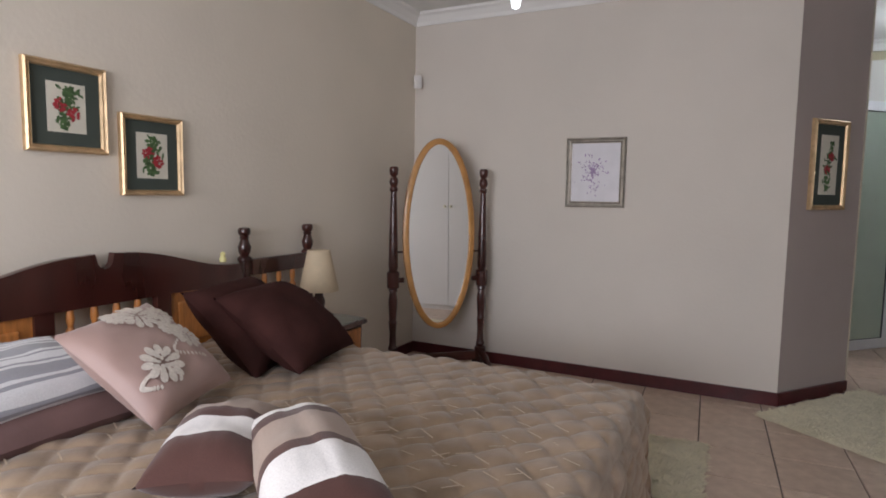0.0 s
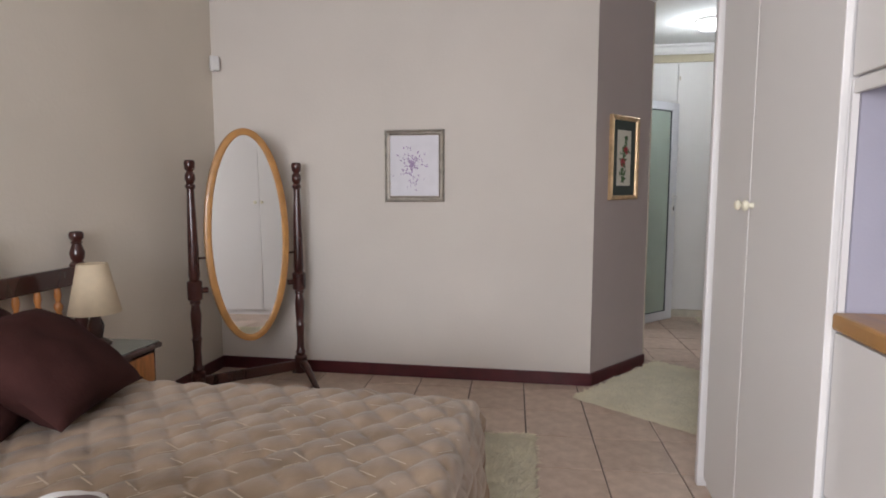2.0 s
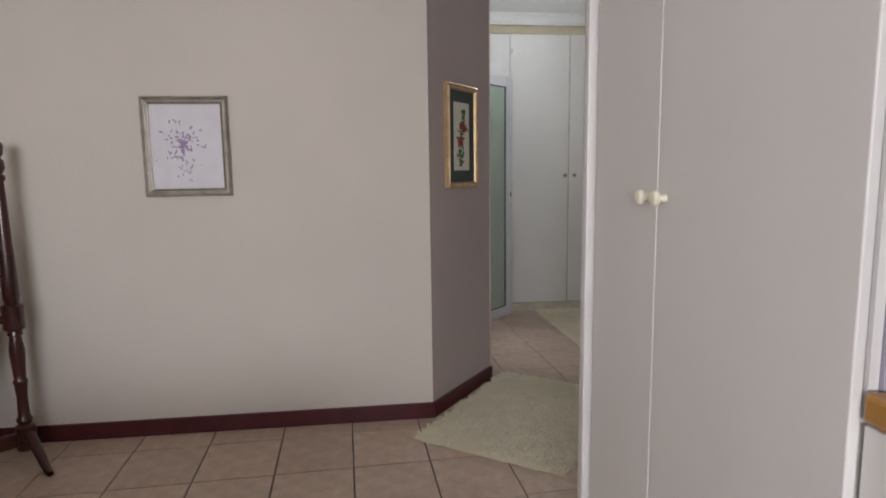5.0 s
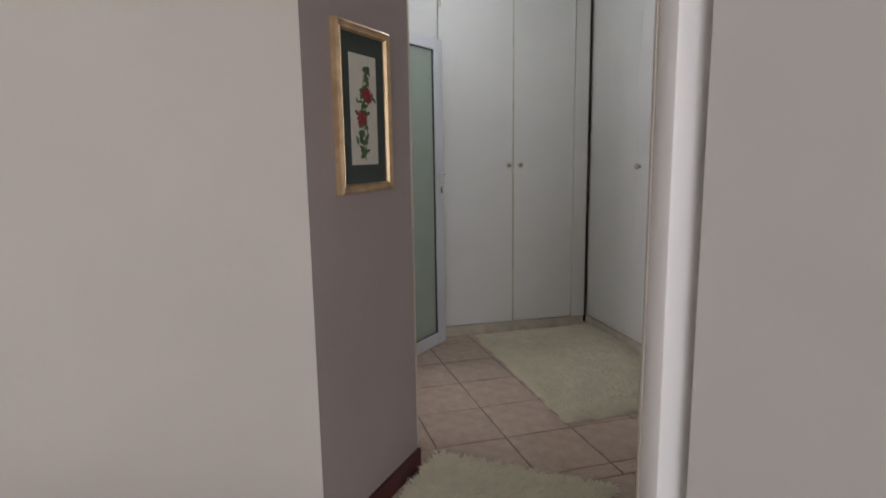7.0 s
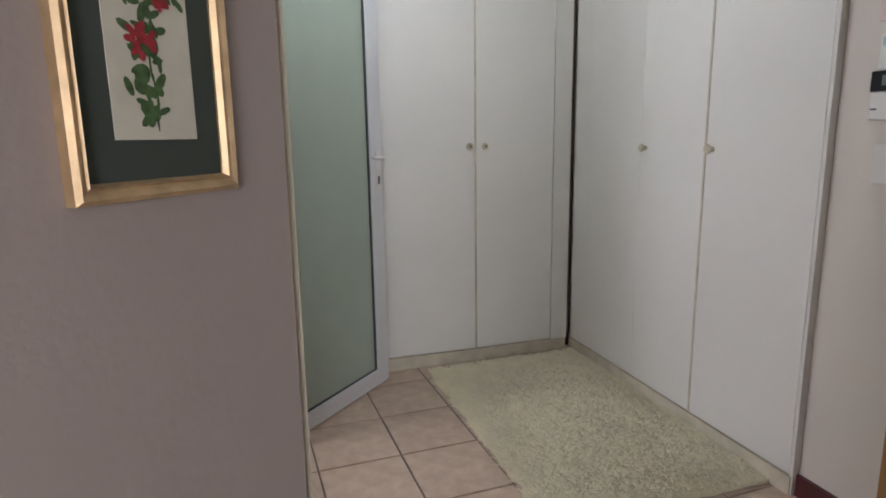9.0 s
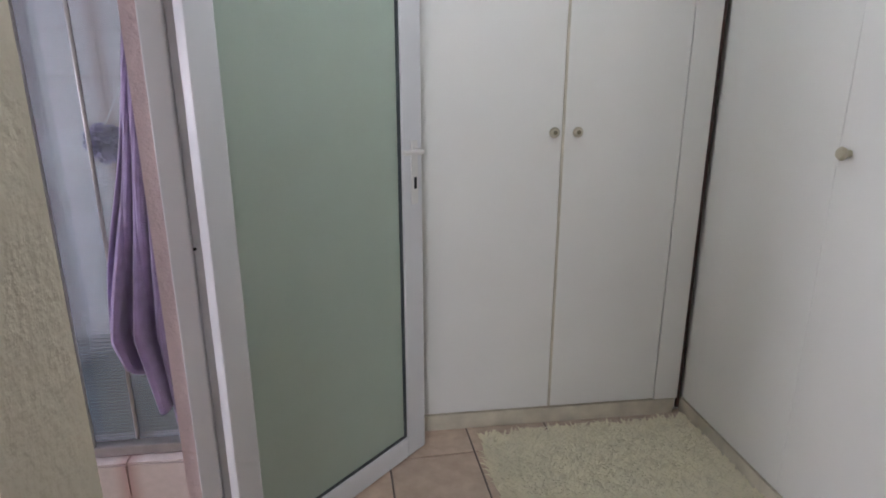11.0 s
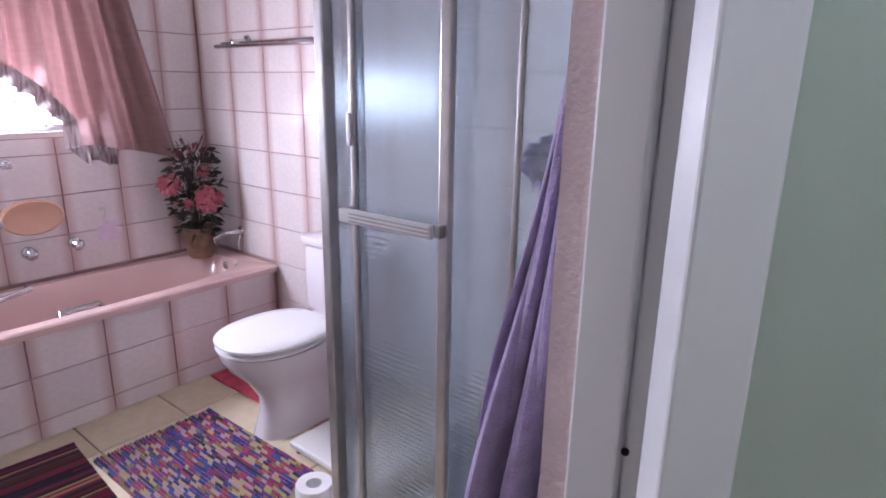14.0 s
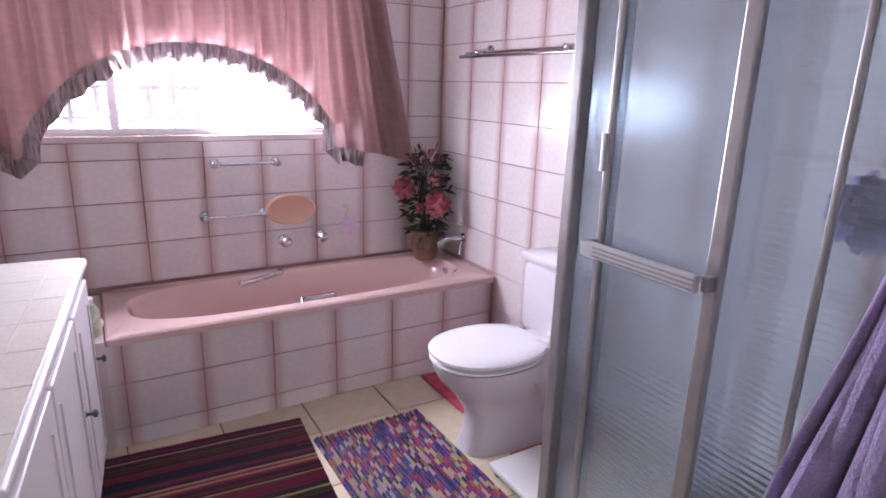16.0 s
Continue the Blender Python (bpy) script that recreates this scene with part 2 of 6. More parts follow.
def lathe(bm, prof, seg=20, m=None, sx=1.0, sy=1.0):
    """A turned body: prof is (radius, height) from bottom to top, closed at both ends."""
    m = m or I4
    rings = []
    for r, z in prof:
        rings.append([bm.verts.new(m @ V((sx * r * math.cos(a), sy * r * math.sin(a), z))) for a in (2 * math.pi * k / seg for k in range(seg))])
    for a, b in zip(rings, rings[1:]):
        for k in range(seg):
            bm.faces.new((a[k], a[(k + 1) % seg], b[(k + 1) % seg], b[k]))
    bm.faces.new(rings[0][::-1])
    bm.faces.new(rings[-1])


def tube(bm, pts, r, seg=10):
    pts = [V(p) for p in pts]
    rings = []
    for i, p in enumerate(pts):
        d = (pts[min(i + 1, len(pts) - 1)] - pts[max(i - 1, 0)]).normalized()
        a = d.cross(V((0, 0, 1)) if abs(d.z) < 0.9 else V((1, 0, 0))).normalized()
        b = d.cross(a)
        rr = r[i] if isinstance(r, (list, tuple)) else r
        rings.append([bm.verts.new(p + rr * (math.cos(t) * a + math.sin(t) * b)) for t in (2 * math.pi * k / seg for k in range(seg))])
    for a, b in zip(rings, rings[1:]):
        for k in range(seg):
            bm.faces.new((a[k], a[(k + 1) % seg], b[(k + 1) % seg], b[k]))
    bm.faces.new(rings[0][::-1])
    bm.faces.new(rings[-1])


def prism(bm, outline, depth, m=None):
    """A flat outline of (x, z) given a thickness along y."""
    m = m or I4
    a = [bm.verts.new(m @ V((x, 0, z))) for x, z in outline]
    b = [bm.verts.new(m @ V((x, depth, z))) for x, z in outline]
    bm.faces.new(a)
    bm.faces.new(b[::-1])
    n = len(a)
    for k in range(n):
        bm.faces.new((a[k], b[k], b[(k + 1) % n], a[(k + 1) % n]))


def sheet(bm, nu, nv, fn):
    g = [[bm.verts.new(fn(i / nu, j / nv)) for j in range(nv + 1)] for i in range(nu + 1)]
    for i in range(nu):
        for j in range(nv):
            bm.faces.new((g[i][j], g[i + 1][j], g[i + 1][j + 1], g[i][j + 1]))
    return g


def disc(bm, c, rx, ry, m, seg=10, turn=0.0, lift=0.0):
    """A small flat blob in the x-z plane of m."""
    ct, st = math.cos(turn), math.sin(turn)
    vs = []
    for k in range(seg):
        a = 2 * math.pi * k / seg
        x, z = rx * math.cos(a), ry * math.sin(a)
        vs.append(bm.verts.new(m @ V((c[0] + ct * x - st * z, -lift, c[1] + st * x + ct * z))))
    bm.faces.new(vs)


def root_matrix(ob):
    m = ob.matrix_basis.copy()
    while ob.parent is not None:
        ob = ob.parent
        m = ob.matrix_basis @ m
    return m


def finish(name, bm, material, smooth=False):
    bmesh.ops.recalc_face_normals(bm, faces=bm.faces[:])
    me = bpy.data.meshes.new(name)
    bm.to_mesh(me)
    bm.free()
    me.materials.append(material)
    if smooth:
        for p in me.polygons:
            p.use_smooth = True
        me.set_sharp_from_angle(angle=radians(38))
    return me


def part(name, bm, material, parent=None, label="", smooth=False, local=False):
    """One mesh object, under a thing or part if parent is given; built in world places unless local."""
    if parent is not None and not local:
        bm.transform(root_matrix(parent).inverted())
    ob = new(name, finish(name, bm, material, smooth))
    if parent is not None:
        ob.parent = parent
    if label:
        tagged(ob, label)
    return ob


def thing(name, m, label, category, group=""):
    ob = new(name)
    ob.empty_display_size = 0.1
    ob.matrix_basis = m
    return tagged(ob, label, category, group)


def structure(name, bm, material, label, category):
    return tagged(part(name, bm, material), label, category, kind="structure")


def slab(name, x0, x1, y0, y1, z0, z1, material, label, category, bev=0.0):
    bm = bm_new()
    box(bm, x0, x1, y0, y1, z0, z1, bev=bev)
    return structure(name, bm, material, label, category)


def at(x, y, z=0.0, turn=0.0):
    return Matrix.Translation((x, y, z)) @ Matrix.Rotation(radians(turn), 4, 'Z')


# ---- structure ----
CEIL = 2.62
XB, YB = -0.866, 4.53          # bed wall and mirror wall
XW, YN = -0.90, 7.37           # window wall and far wall of the bathroom
floor = slab("floor", -1.2, 4.6, -1.6, 7.7, -0.1, -0.006, M_GROUT, "dark grouted screed under the floor tiles", "floor")
slab("ceiling", -1.2, 4.6, -1.6, 7.7, CEIL, CEIL + 0.12, M_CEIL, "plain white painted ceiling", "ceiling")
slab("wall_west", XB - 0.16, XB, -1.5, YB, 0, CEIL, M_WARM, "cream painted plaster wall behind the bed", "wall")
slab("wall_north", XB - 0.16, 1.70, YB, YB + 0.12, 0, CEIL, M_WALL, "cream painted plaster wall behind the mirror", "wall")
bm = bm_new()
box(bm, -1.0, WX0, -1.6, -1.45, 0, CEIL)
box(bm, WX1, 4.6, -1.6, -1.45, 0, CEIL)
box(bm, WX0, WX1, -1.6, -1.45, 0, 0.9)
box(bm, WX0, WX1, -1.6, -1.45, 2.1, CEIL)
structure("wall_south", bm, M_WALL, "cream painted plaster wall with the window opening", "wall")
bm = bm_new()
for x in (WX0, (WX0 + WX1) / 2 - 0.02, WX1 - 0.04):
    box(bm, x, x + 0.04, -1.58, -1.52, 0.9, 2.1)
for z in (0.9, 2.06):
    box(bm, WX0, WX1, -1.575, -1.525, z, z + 0.04)
structure("window_1", bm, M_ALUW, "white metal bedroom window frame", "window")
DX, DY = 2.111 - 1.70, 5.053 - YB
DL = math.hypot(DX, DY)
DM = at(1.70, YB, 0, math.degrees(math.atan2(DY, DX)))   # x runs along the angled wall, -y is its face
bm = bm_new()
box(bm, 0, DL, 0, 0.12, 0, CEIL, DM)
# darker than M_WALL: the shade on this face is put into its colour
structure("wall_diagonal", bm, mat("shaded_plaster", (0.42, 0.357, 0.332), 0.85, var=0.04, scale=1.6, bump=0.12, fine=45), "plaster wall set at an angle, shade put into its taupe colour", "wall")
bm = bm_new()
box(bm, 1.95, 2.109, 5.05, 5.10, 0, CEIL)
box(bm, 1.95, 2.127, 5.10, 5.262, 0, CEIL)
structure("wall_door_side", bm, M_ROUGH, "short rough-plastered wall beside the bathroom door", "wall")
slab("wall_shower_side", 1.905, 2.075, 6.165, YN, 0, CEIL, M_WALL, "wall between the shower and the dressing room", "wall")
slab("wall_lintel", 1.905, 2.112, 5.262, 6.165, 2.1, CEIL, M_WALL, "plaster wall above the bathroom door", "wall")
slab("wall_east", 3.83, 3.98, 4.86, 5.175, 0, CEIL, M_WALL, "cream plaster wall with a light switch", "wall")
slab("wall_east_end", 3.85, 3.98, 3.2, 4.86, 0, CEIL, M_WALL, "cream plaster wall beyond the door frame", "wall")
bm = bm_new()
box(bm, 0, 0.28, -0.11, 0, 0, CEIL, at(2.052, 3.316, 0, 57.5))
structure("wall_angled_end", bm, M_WALL, "short cream plaster wall set at an angle beside the wardrobe", "wall")
slab("wall_closing", 2.7, 4.6, 3.17, 3.31, 0, CEIL, M_WALL, "cream plaster wall behind the wardrobe", "wall")
slab("wall_dressing_back", 2.075, 4.6, 7.42, 7.55, 0, CEIL, M_WALL, "wall behind the fitted cupboards", "wall")
slab("wall_far_east", 4.5, 4.62, -1.5, 7.5, 0, CEIL, M_WALL, "outer wall of the dressing room", "wall")
slab("wall_bath_south", XW - 0.15, 1.72, 4.66, 4.80, 0, CEIL, M_WALL, "wall between the bathroom and the bedroom", "wall")

# coved cornice along the ceiling
bm = bm_new()
COV = [(0, 0), (0, -0.085), (0.012, -0.085), (0.02, -0.06), (0.05, -0.028), (0.075, -0.016), (0.08, 0)]


def cove(bm, x0, y0, x1, y1):
    d = V((x1 - x0, y1 - y0, 0)).normalized()
    n = V((d.y, -d.x, 0))       # into the room, on the right hand of the run
    rows = [[bm.verts.new(V((x, y, CEIL)) + n * u + V((0, 0, w))) for u, w in COV] for x, y in ((x0, y0), (x1, y1))]
    k = len(COV)
    for i in range(k):
        bm.faces.new((rows[0][i], rows[1][i], rows[1][(i + 1) % k], rows[0][(i + 1) % k]))


cove(bm, XB, -1.45, XB, YB)
cove(bm, XB, YB, 1.70, YB)
cove(bm, 1.70, YB, 2.111, 5.053)
cove(bm, 2.075, 6.755, 3.83, 6.755)
cove(bm, 3.80, 6.78, 3.80, 4.9)
structure("cornice", bm, M_CORN, "white coved plaster cornice under the ceiling", "cornice")

# skirting
SK = 0.082
bm = bm_new()
box(bm, XB, XB + 0.014, -1.45, YB, 0, SK)
box(bm, XB + 0.014, 1.706, YB - 0.014, YB, 0, SK)
box(bm, 0.0, DL + 0.006, -0.014, 0, 0, SK, DM)
box(bm, 3.815, 3.83, 4.90, 5.172, 0, SK)
structure("skirting", bm, M_SKIRT, "dark red-brown timber skirting along the wall", "skirting")

# bathroom door frame
bm = bm_new()
box(bm, 1.951, 2.008, 6.12, 6.165, 0, 2.1, bev=0.004)
box(bm, 2.008, 2.09, 6.135, 6.165, 0, 2.1, bev=0.004)
box(bm, 1.955, 2.09, 5.262, 6.135, 2.06, 2.1)
box(bm, 1.955, 2.09, 5.262, 5.285, 0, 2.06, bev=0.004)
frame_1 = structure("door_frame", bm, M_ALUW, "white aluminium frame round the bathroom door", "door frame")
bm = bm_new()
lathe(bm, [(0.0045, 0), (0.0045, 0.003), (0.002, 0.004)], 10, Matrix.Translation((2.012, 6.135, 1.01)) @ Matrix.Rotation(radians(90), 4, 'X'))
part("screw", bm, M_BLACK, frame_1, "dark screw head")
slab("reveal", 1.905, 1.951, 6.15, 6.165, 0, 2.1, mat("pink_render", (0.62, 0.5, 0.5), 0.7, var=0.1, bump=0.5, fine=70), "pink painted edge of the bathroom wall", "wall")

# timber door frame at the end of the dressing-room wall
bm = bm_new()
box(bm, 3.80, 3.87, 4.80, 4.885, 0, 2.1, bev=0.006)
structure("door_frame_timber", bm, M_WOODDR, "varnished timber door frame at the wall end", "door frame")

# outside glow beyond the bathroom window
M_OUT = mat("bright_outdoors", (0.9, 0.9, 0.9), 1.0, bump=0)
ob2 = M_OUT.node_tree.nodes["Principled BSDF"]
ob2.inputs["Emission Color"].default_value, ob2.inputs["Emission Strength"].default_value = (1, 0.98, 1, 1), 11
bm = bm_new()
box(bm, -2.6, -2.58, 4.0, 8.4, -0.3, 3.6)
structure("backdrop", bm, M_OUT, "overexposed daylight outside the bathroom window", "backdrop")

# ---- bathroom door leaf, standing open ----
HX, HY = 2.047, 6.105
LEAF = 0.83
LM = at(HX, HY, 0.006, math.degrees(math.atan2(6.66 - HY, 2.60 - HX)))
door = thing("glass_door", LM, "open white aluminium door with frosted green glass", "door")
for nm, b in (("hinge_stile", (0, 0.078, 0, 2.06)), ("lock_stile", (LEAF - 0.1, LEAF, 0, 2.06)), ("bottom_rail", (0.078, LEAF - 0.1, 0, 0.085)), ("top_rail", (0.078, LEAF - 0.1, 1.985, 2.06))):
    bm = bm_new()
    box(bm, b[0], b[1], -0.022, 0.022, b[2], b[3], bev=0.004)
    part(nm, bm, M_ALUW, door, local=True)
bm = bm_new()
box(bm, 0.078, LEAF - 0.1, -0.004, 0.004, 0.085, 1.985)
part("pane", bm, M_FROST, door, "frosted green glass pane", local=True)
bm = bm_new()
for x0, x1, z0, z1 in ((0.078, 0.081, 0.085, 1.985), (LEAF - 0.107, LEAF - 0.1, 0.085, 1.985), (0.085, LEAF - 0.107, 0.085, 0.09), (0.085, LEAF - 0.107, 1.98, 1.985)):
    box(bm, x0, x1, -0.014, 0.014, z0, z1)
part("glazing_seal", bm, M_SEAL, door, "black rubber glazing seal", local=True)
for side in (-1, 1):
    bm = bm_new()
    box(bm, LEAF - 0.062, LEAF - 0.03, side * 0.022, side * 0.029, 1.0, 1.22, bev=0.002)
    hp = part("lock_plate", bm, M_PLASW, door, local=True)
    bm = bm_new()
    tube(bm, [(LEAF - 0.046, side * 0.028, 1.185), (LEAF - 0.046, side * 0.062, 1.185), (LEAF - 0.06, side * 0.068, 1.185), (LEAF - 0.15, side * 0.068, 1.188)], 0.009, 10)
    part("lever", bm, M_PLASW, hp, "white lever handle", smooth=True, local=True)
    bm = bm_new()
    box(bm, LEAF - 0.052, LEAF - 0.04, side * 0.029, side * 0.0315, 1.055, 1.095)
    part("keyhole", bm, M_BLACK, hp, local=True)

# ---- fitted cupboards ----


def knob_bm(m, r=0.017):
    bm = bm_new()
    lathe(bm, [(r * 0.55, 0), (r * 0.5, 0.008), (r * 0.45, 0.014), (r * 0.95, 0.02), (r * 1.05, 0.026), (r * 0.8, 0.033), (r * 0.3, 0.036)], 16, m)
    return bm


def face(x, y, z, turn):
    """A pose whose z axis leaves a cupboard's front: turn 0 towards -y, -90 towards -x."""
    return at(x, y, z, turn) @ Matrix.Rotation(radians(90), 4, 'X')


YC = 6.785
cup = thing("fitted_cupboard", at(2.9, 7.1), "off-white fitted cupboard with tall paired doors", "cupboard")
bm = bm_new()
box(bm, 2.085, 3.80, YC + 0.02, 7.41, 0.0, 2.47)
part("carcass", bm, M_CREAM, cup)
bm = bm_new()
box(bm, 2.085, 3.76, YC - 0.006, YC + 0.018, 0.0, 0.07)
part("plinth", bm, M_EDGE, cup, "scuffed beige plinth strip")
for x0, x1, z0, z1, kx in ((2.10, 2.642, 2.10, 2.465, None), (2.10, 2.642, 0.075, 2.09, None), (2.65, 3.187, 0.075, 2.465, 3.15), (3.197, 3.665, 0.075, 2.465, 3.24)):
    bm = bm_new()
    box(bm, x0, x1, YC, YC + 0.018, z0, z1, bev=0.0025)
    dr = part("door", bm, M_CREAM, cup)
    if kx:
        kn = part("knob", knob_bm(face(kx, YC, 1.235, 0), 0.019), M_BRASS, dr, "worn round knob", smooth=True)
        bm = bm_new()
        lathe(bm, [(0.008, 0), (0.008, 0.002), (0.004, 0.003)], 10, face(kx, YC - 0.0355, 1.235, 0))
        part("keyhole", bm, M_SLOT, kn)
bm = bm_new()
box(bm, 3.188, 3.196, YC - 0.003, YC + 0.012, 0.075, 2.465)
part("cover_strip", bm, M_EDGE, cup, "beige cover strip between the doors")
bm = bm_new()
box(bm, 3.668, 3.776, YC, YC + 0.018, 0.07, 2.465)
part("filler_panel", bm, M_CREAM, cup)
bm = bm_new()
box(bm, 2.66, 2.672, YC - 0.008, YC, 2.3, 2.34)
part("hinge", bm, M_BRASS, cup, "small metal hinge")
slab("wall_over_cupboard", 2.075, 3.83, 6.80, 7.41, 2.472, CEIL, mat("yellow_cream_plaster", (0.62, 0.56, 0.4), 0.85, var=0.06, scale=3), "yellowish cream plaster strip above the cupboards", "wall")

XC = 3.80
cup2 = thing("fitted_cupboard", at(4.1, 6.0), "off-white fitted cupboard with three tall doors", "cupboard")
bm = bm_new()
box(bm, XC + 0.02, 4.45, 5.18, 7.40, 0, 2.47)
part("carcass", bm, M_CREAM, cup2)
bm = bm_new()
box(bm, XC - 0.006, XC + 0.018, 5.18, 6.79, 0, 0.07)
part("plinth", bm, M_EDGE, cup2, "scuffed beige plinth strip")
# no real part: an added strip that gives the corner gap its dark shade
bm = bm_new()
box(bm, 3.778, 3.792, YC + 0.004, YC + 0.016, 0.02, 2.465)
part("gap_strip", bm, M_GAP, cup2, "near-black strip added for the shade in the corner gap")
for y0, y1, ky in ((6.1572, 6.778, None), (5.727, 6.1568, 6.117), (5.19, 5.717, 5.682)):
    bm = bm_new()
    box(bm, XC, XC + 0.018, y0, y1, 0.075, 2.465, bev=0.0025)
    dr = part("door", bm, M_CREAM, cup2)
    if ky:
        kn = part("knob", knob_bm(face(XC, ky, 1.225, -90), 0.019), M_BRASS, dr, "worn round knob", smooth=True)
bm = bm_new()
box(bm, XC + 0.001, XC + 0.034, 5.1755, 5.1885, 0, 2.465)
part("end_panel", bm, M_CREAM, cup2)
bm = bm_new()
box(bm, XC - 0.003, XC + 0.012, 5.7175, 5.7265, 0.075, 2.465)
part("cover_strip", bm, M_EDGE, cup2, "beige cover strip between the doors")

# ---- bedroom wardrobe and niche unit ----
XF = 2.07
ward = thing("wardrobe", at(2.4, 2.9), "white fitted wardrobe with two tall doors", "wardrobe")
bm = bm_new()
box(bm, XF + 0.02, 2.70, 2.292, 3.296, 0, CEIL - 0.002)
part("carcass", bm, M_WHITE, ward)
for y0, y1, ky in ((2.282, 2.868, 2.832), (2.872, 3.252, 2.908)):
    bm = bm_new()
    box(bm, XF, XF + 0.019, y0, y1, 0.05, CEIL - 0.01, bev=0.003)
    dr = part("door", bm, M_WHITE, ward)
    part("knob", knob_bm(face(XF, ky, 1.222, -90), 0.018), M_KNOB, dr, "cream turned knob", smooth=True)
bm = bm_new()
box(bm, XF + 0.012, XF + 0.6, 3.2965, 3.312, 0, CEIL - 0.004)
part("end_panel", bm, M_WHITE, ward)
bm = bm_new()
box(bm, XF - 0.02, XF + 0.03, 3.276, 3.314, 0, CEIL - 0.004, bev=0.007)
part("end_stile", bm, M_WHITE, ward, "rounded white end stile", smooth=True)

XN = 2.092
NY, NZ0, NZ1 = 2.29, 0.931, 1.54      # far end, foot and head of the niche
unit = thing("niche_unit", at(2.4, 1.2), "white fitted cupboard unit with an open television niche", "cupboard")
bm = bm_new()
box(bm, XN + 0.02, 2.7, 0.6, NY, 0.0, NZ0)
box(bm, XN + 0.02, 2.7, 0.6, NY, NZ1, CEIL - 0.002)
box(bm, XN + 0.004, XN + 0.02, NY - 0.008, NY, NZ0, NZ1)
box(bm, XN + 0.02, 2.62, 0.6, 0.625, NZ0, NZ1)
part("carcass", bm, M_WHITE, unit)
# side and back of the niche; the grey-lilac colour holds their shade
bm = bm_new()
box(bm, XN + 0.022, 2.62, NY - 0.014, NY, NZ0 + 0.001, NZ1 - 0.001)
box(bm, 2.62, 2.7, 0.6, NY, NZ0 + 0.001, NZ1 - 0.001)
part("niche_lining", bm, mat("niche_shade_lilac", (0.4, 0.385, 0.46), 0.6, var=0.04, scale=3), unit, "lining of the niche, its shade painted in as grey-lilac")
bm = bm_new()
box(bm, XN + 0.006, XN + 0.02, 0.6, NY - 0.002, NZ1 - 0.034, NZ1, bev=0.002)
part("header_rail", bm, M_WHITE, unit)
for y0, y1 in ((1.42, NY - 0.01), (0.6, 1.414)):
    bm = bm_new()
    box(bm, XN, XN + 0.018, y0, y1, NZ1 + 0.006, CEIL - 0.01, bev=0.003)
    part("upper_door", bm, M_WHITE, unit)
    for z0, z1, kz in ((0.50, NZ0 - 0.006, 0.70), (0.06, 0.494, 0.30)):
        bm = bm_new()
        box(bm, XN, XN + 0.018, y0, y1, z0, z1, bev=0.003)
        dr = part("drawer_front", bm, M_WHITE, unit)
        part("knob", knob_bm(face(XN, y0 + 0.33, kz + 0.145 if kz > 0.5 else kz, -90), 0.024), M_KNOB, dr, "cream turned knob", smooth=True)
shelf = thing("wooden_shelf", at(2.4, 1.5, 0.96), "honey-coloured wooden shelf board in the niche", "shelf")
bm = bm_new()
box(bm, XN - 0.012, 2.62, 0.626, NY - 0.016, NZ0 + 0.002, NZ0 + 0.046, bev=0.008)
part("board", bm, M_WOODTOP, shelf)

TVM = at(2.255, 1.6, NZ0 + 0.047, 0)
tv = thing("television", TVM, "black flat-screen television on the wooden shelf", "television")
bm = bm_new()
box(bm, 0, 0.035, -0.55, 0.55, 0.04, 0.5, bev=0.008)
part("case", bm, M_BLACK, tv, local=True)
bm = bm_new()
box(bm, -0.003, 0.001, -0.538, 0.538, 0.06, 0.488)
part("screen", bm, M_SCREEN, tv, "dark switched-off screen", local=True)
for s in (-1, 1):
    bm = bm_new()
    tube(bm, [(0.12, s * 0.36, 0.006), (0.02, s * 0.36, 0.03), (0.015, s * 0.36, 0.07)], 0.008, 8)
    tube(bm, [(-0.13, s * 0.44, 0.006), (-0.03, s * 0.38, 0.022), (0.015, s * 0.36, 0.07)], 0.009, 8)
    part("foot", bm, M_BLACK, tv, smooth=True, local=True)

# ---- dressing-room lamp and switches ----
lamp = thing("ceiling_lamp", at(2.68, 5.88, CEIL), "round white glass ceiling lamp, switched on", "ceiling lamp")
bm = bm_new()
lathe(bm, [(0.1, -0.02), (0.11, -0.012), (0.11, 0)], 28, at(2.68, 5.88, CEIL))
part("base", bm, M_PLASW, lamp, smooth=True)
bm = bm_new()
lathe(bm, [(0.02, -0.085), (0.06, -0.078), (0.088, -0.055), (0.095, -0.03), (0.09, -0.02)], 28, at(2.68, 5.88, CEIL))
part("shade", bm, M_EMIT, lamp, "lit opal glass shade", smooth=True).visible_shadow = False

XE = 3.83
sw = thing("light_switch", at(XE, 4.984, 1.21), "white wall switch plate with three rockers", "light switch")
bm = bm_new()
box(bm, XE - 0.009, XE, 4.932, 5.036, 1.153, 1.27, bev=0.003)
part("plate", bm, M_PLASW, sw)
for k in range(3):
    bm = bm_new()
    box(bm, XE - 0.013, XE - 0.008, 4.965, 4.995, 1.193 + k * 0.018, 1.209 + k * 0.018, bev=0.0015)
    part("rocker", bm, M_PLASW, sw)
for z, y in ((1.245, 4.993), (1.175, 4.965)):
    bm = bm_new()
    lathe(bm, [(0.004, 0), (0.003, 0.002)], 8, face(XE - 0.009, y, z, -90))
    part("screw", bm, M_SEAL, sw)
pad = thing("alarm_keypad", at(XE, 4.98, 1.47), "white alarm keypad with a black display band", "alarm keypad")
bm = bm_new()
box(bm, XE - 0.028, XE, 4.90, 5.055, 1.355, 1.435, bev=0.004)
part("body", bm, M_PLASW, pad)
bm = bm_new()
box(bm, XE - 0.03, XE, 4.90, 5.056, 1.437, 1.495, bev=0.003)
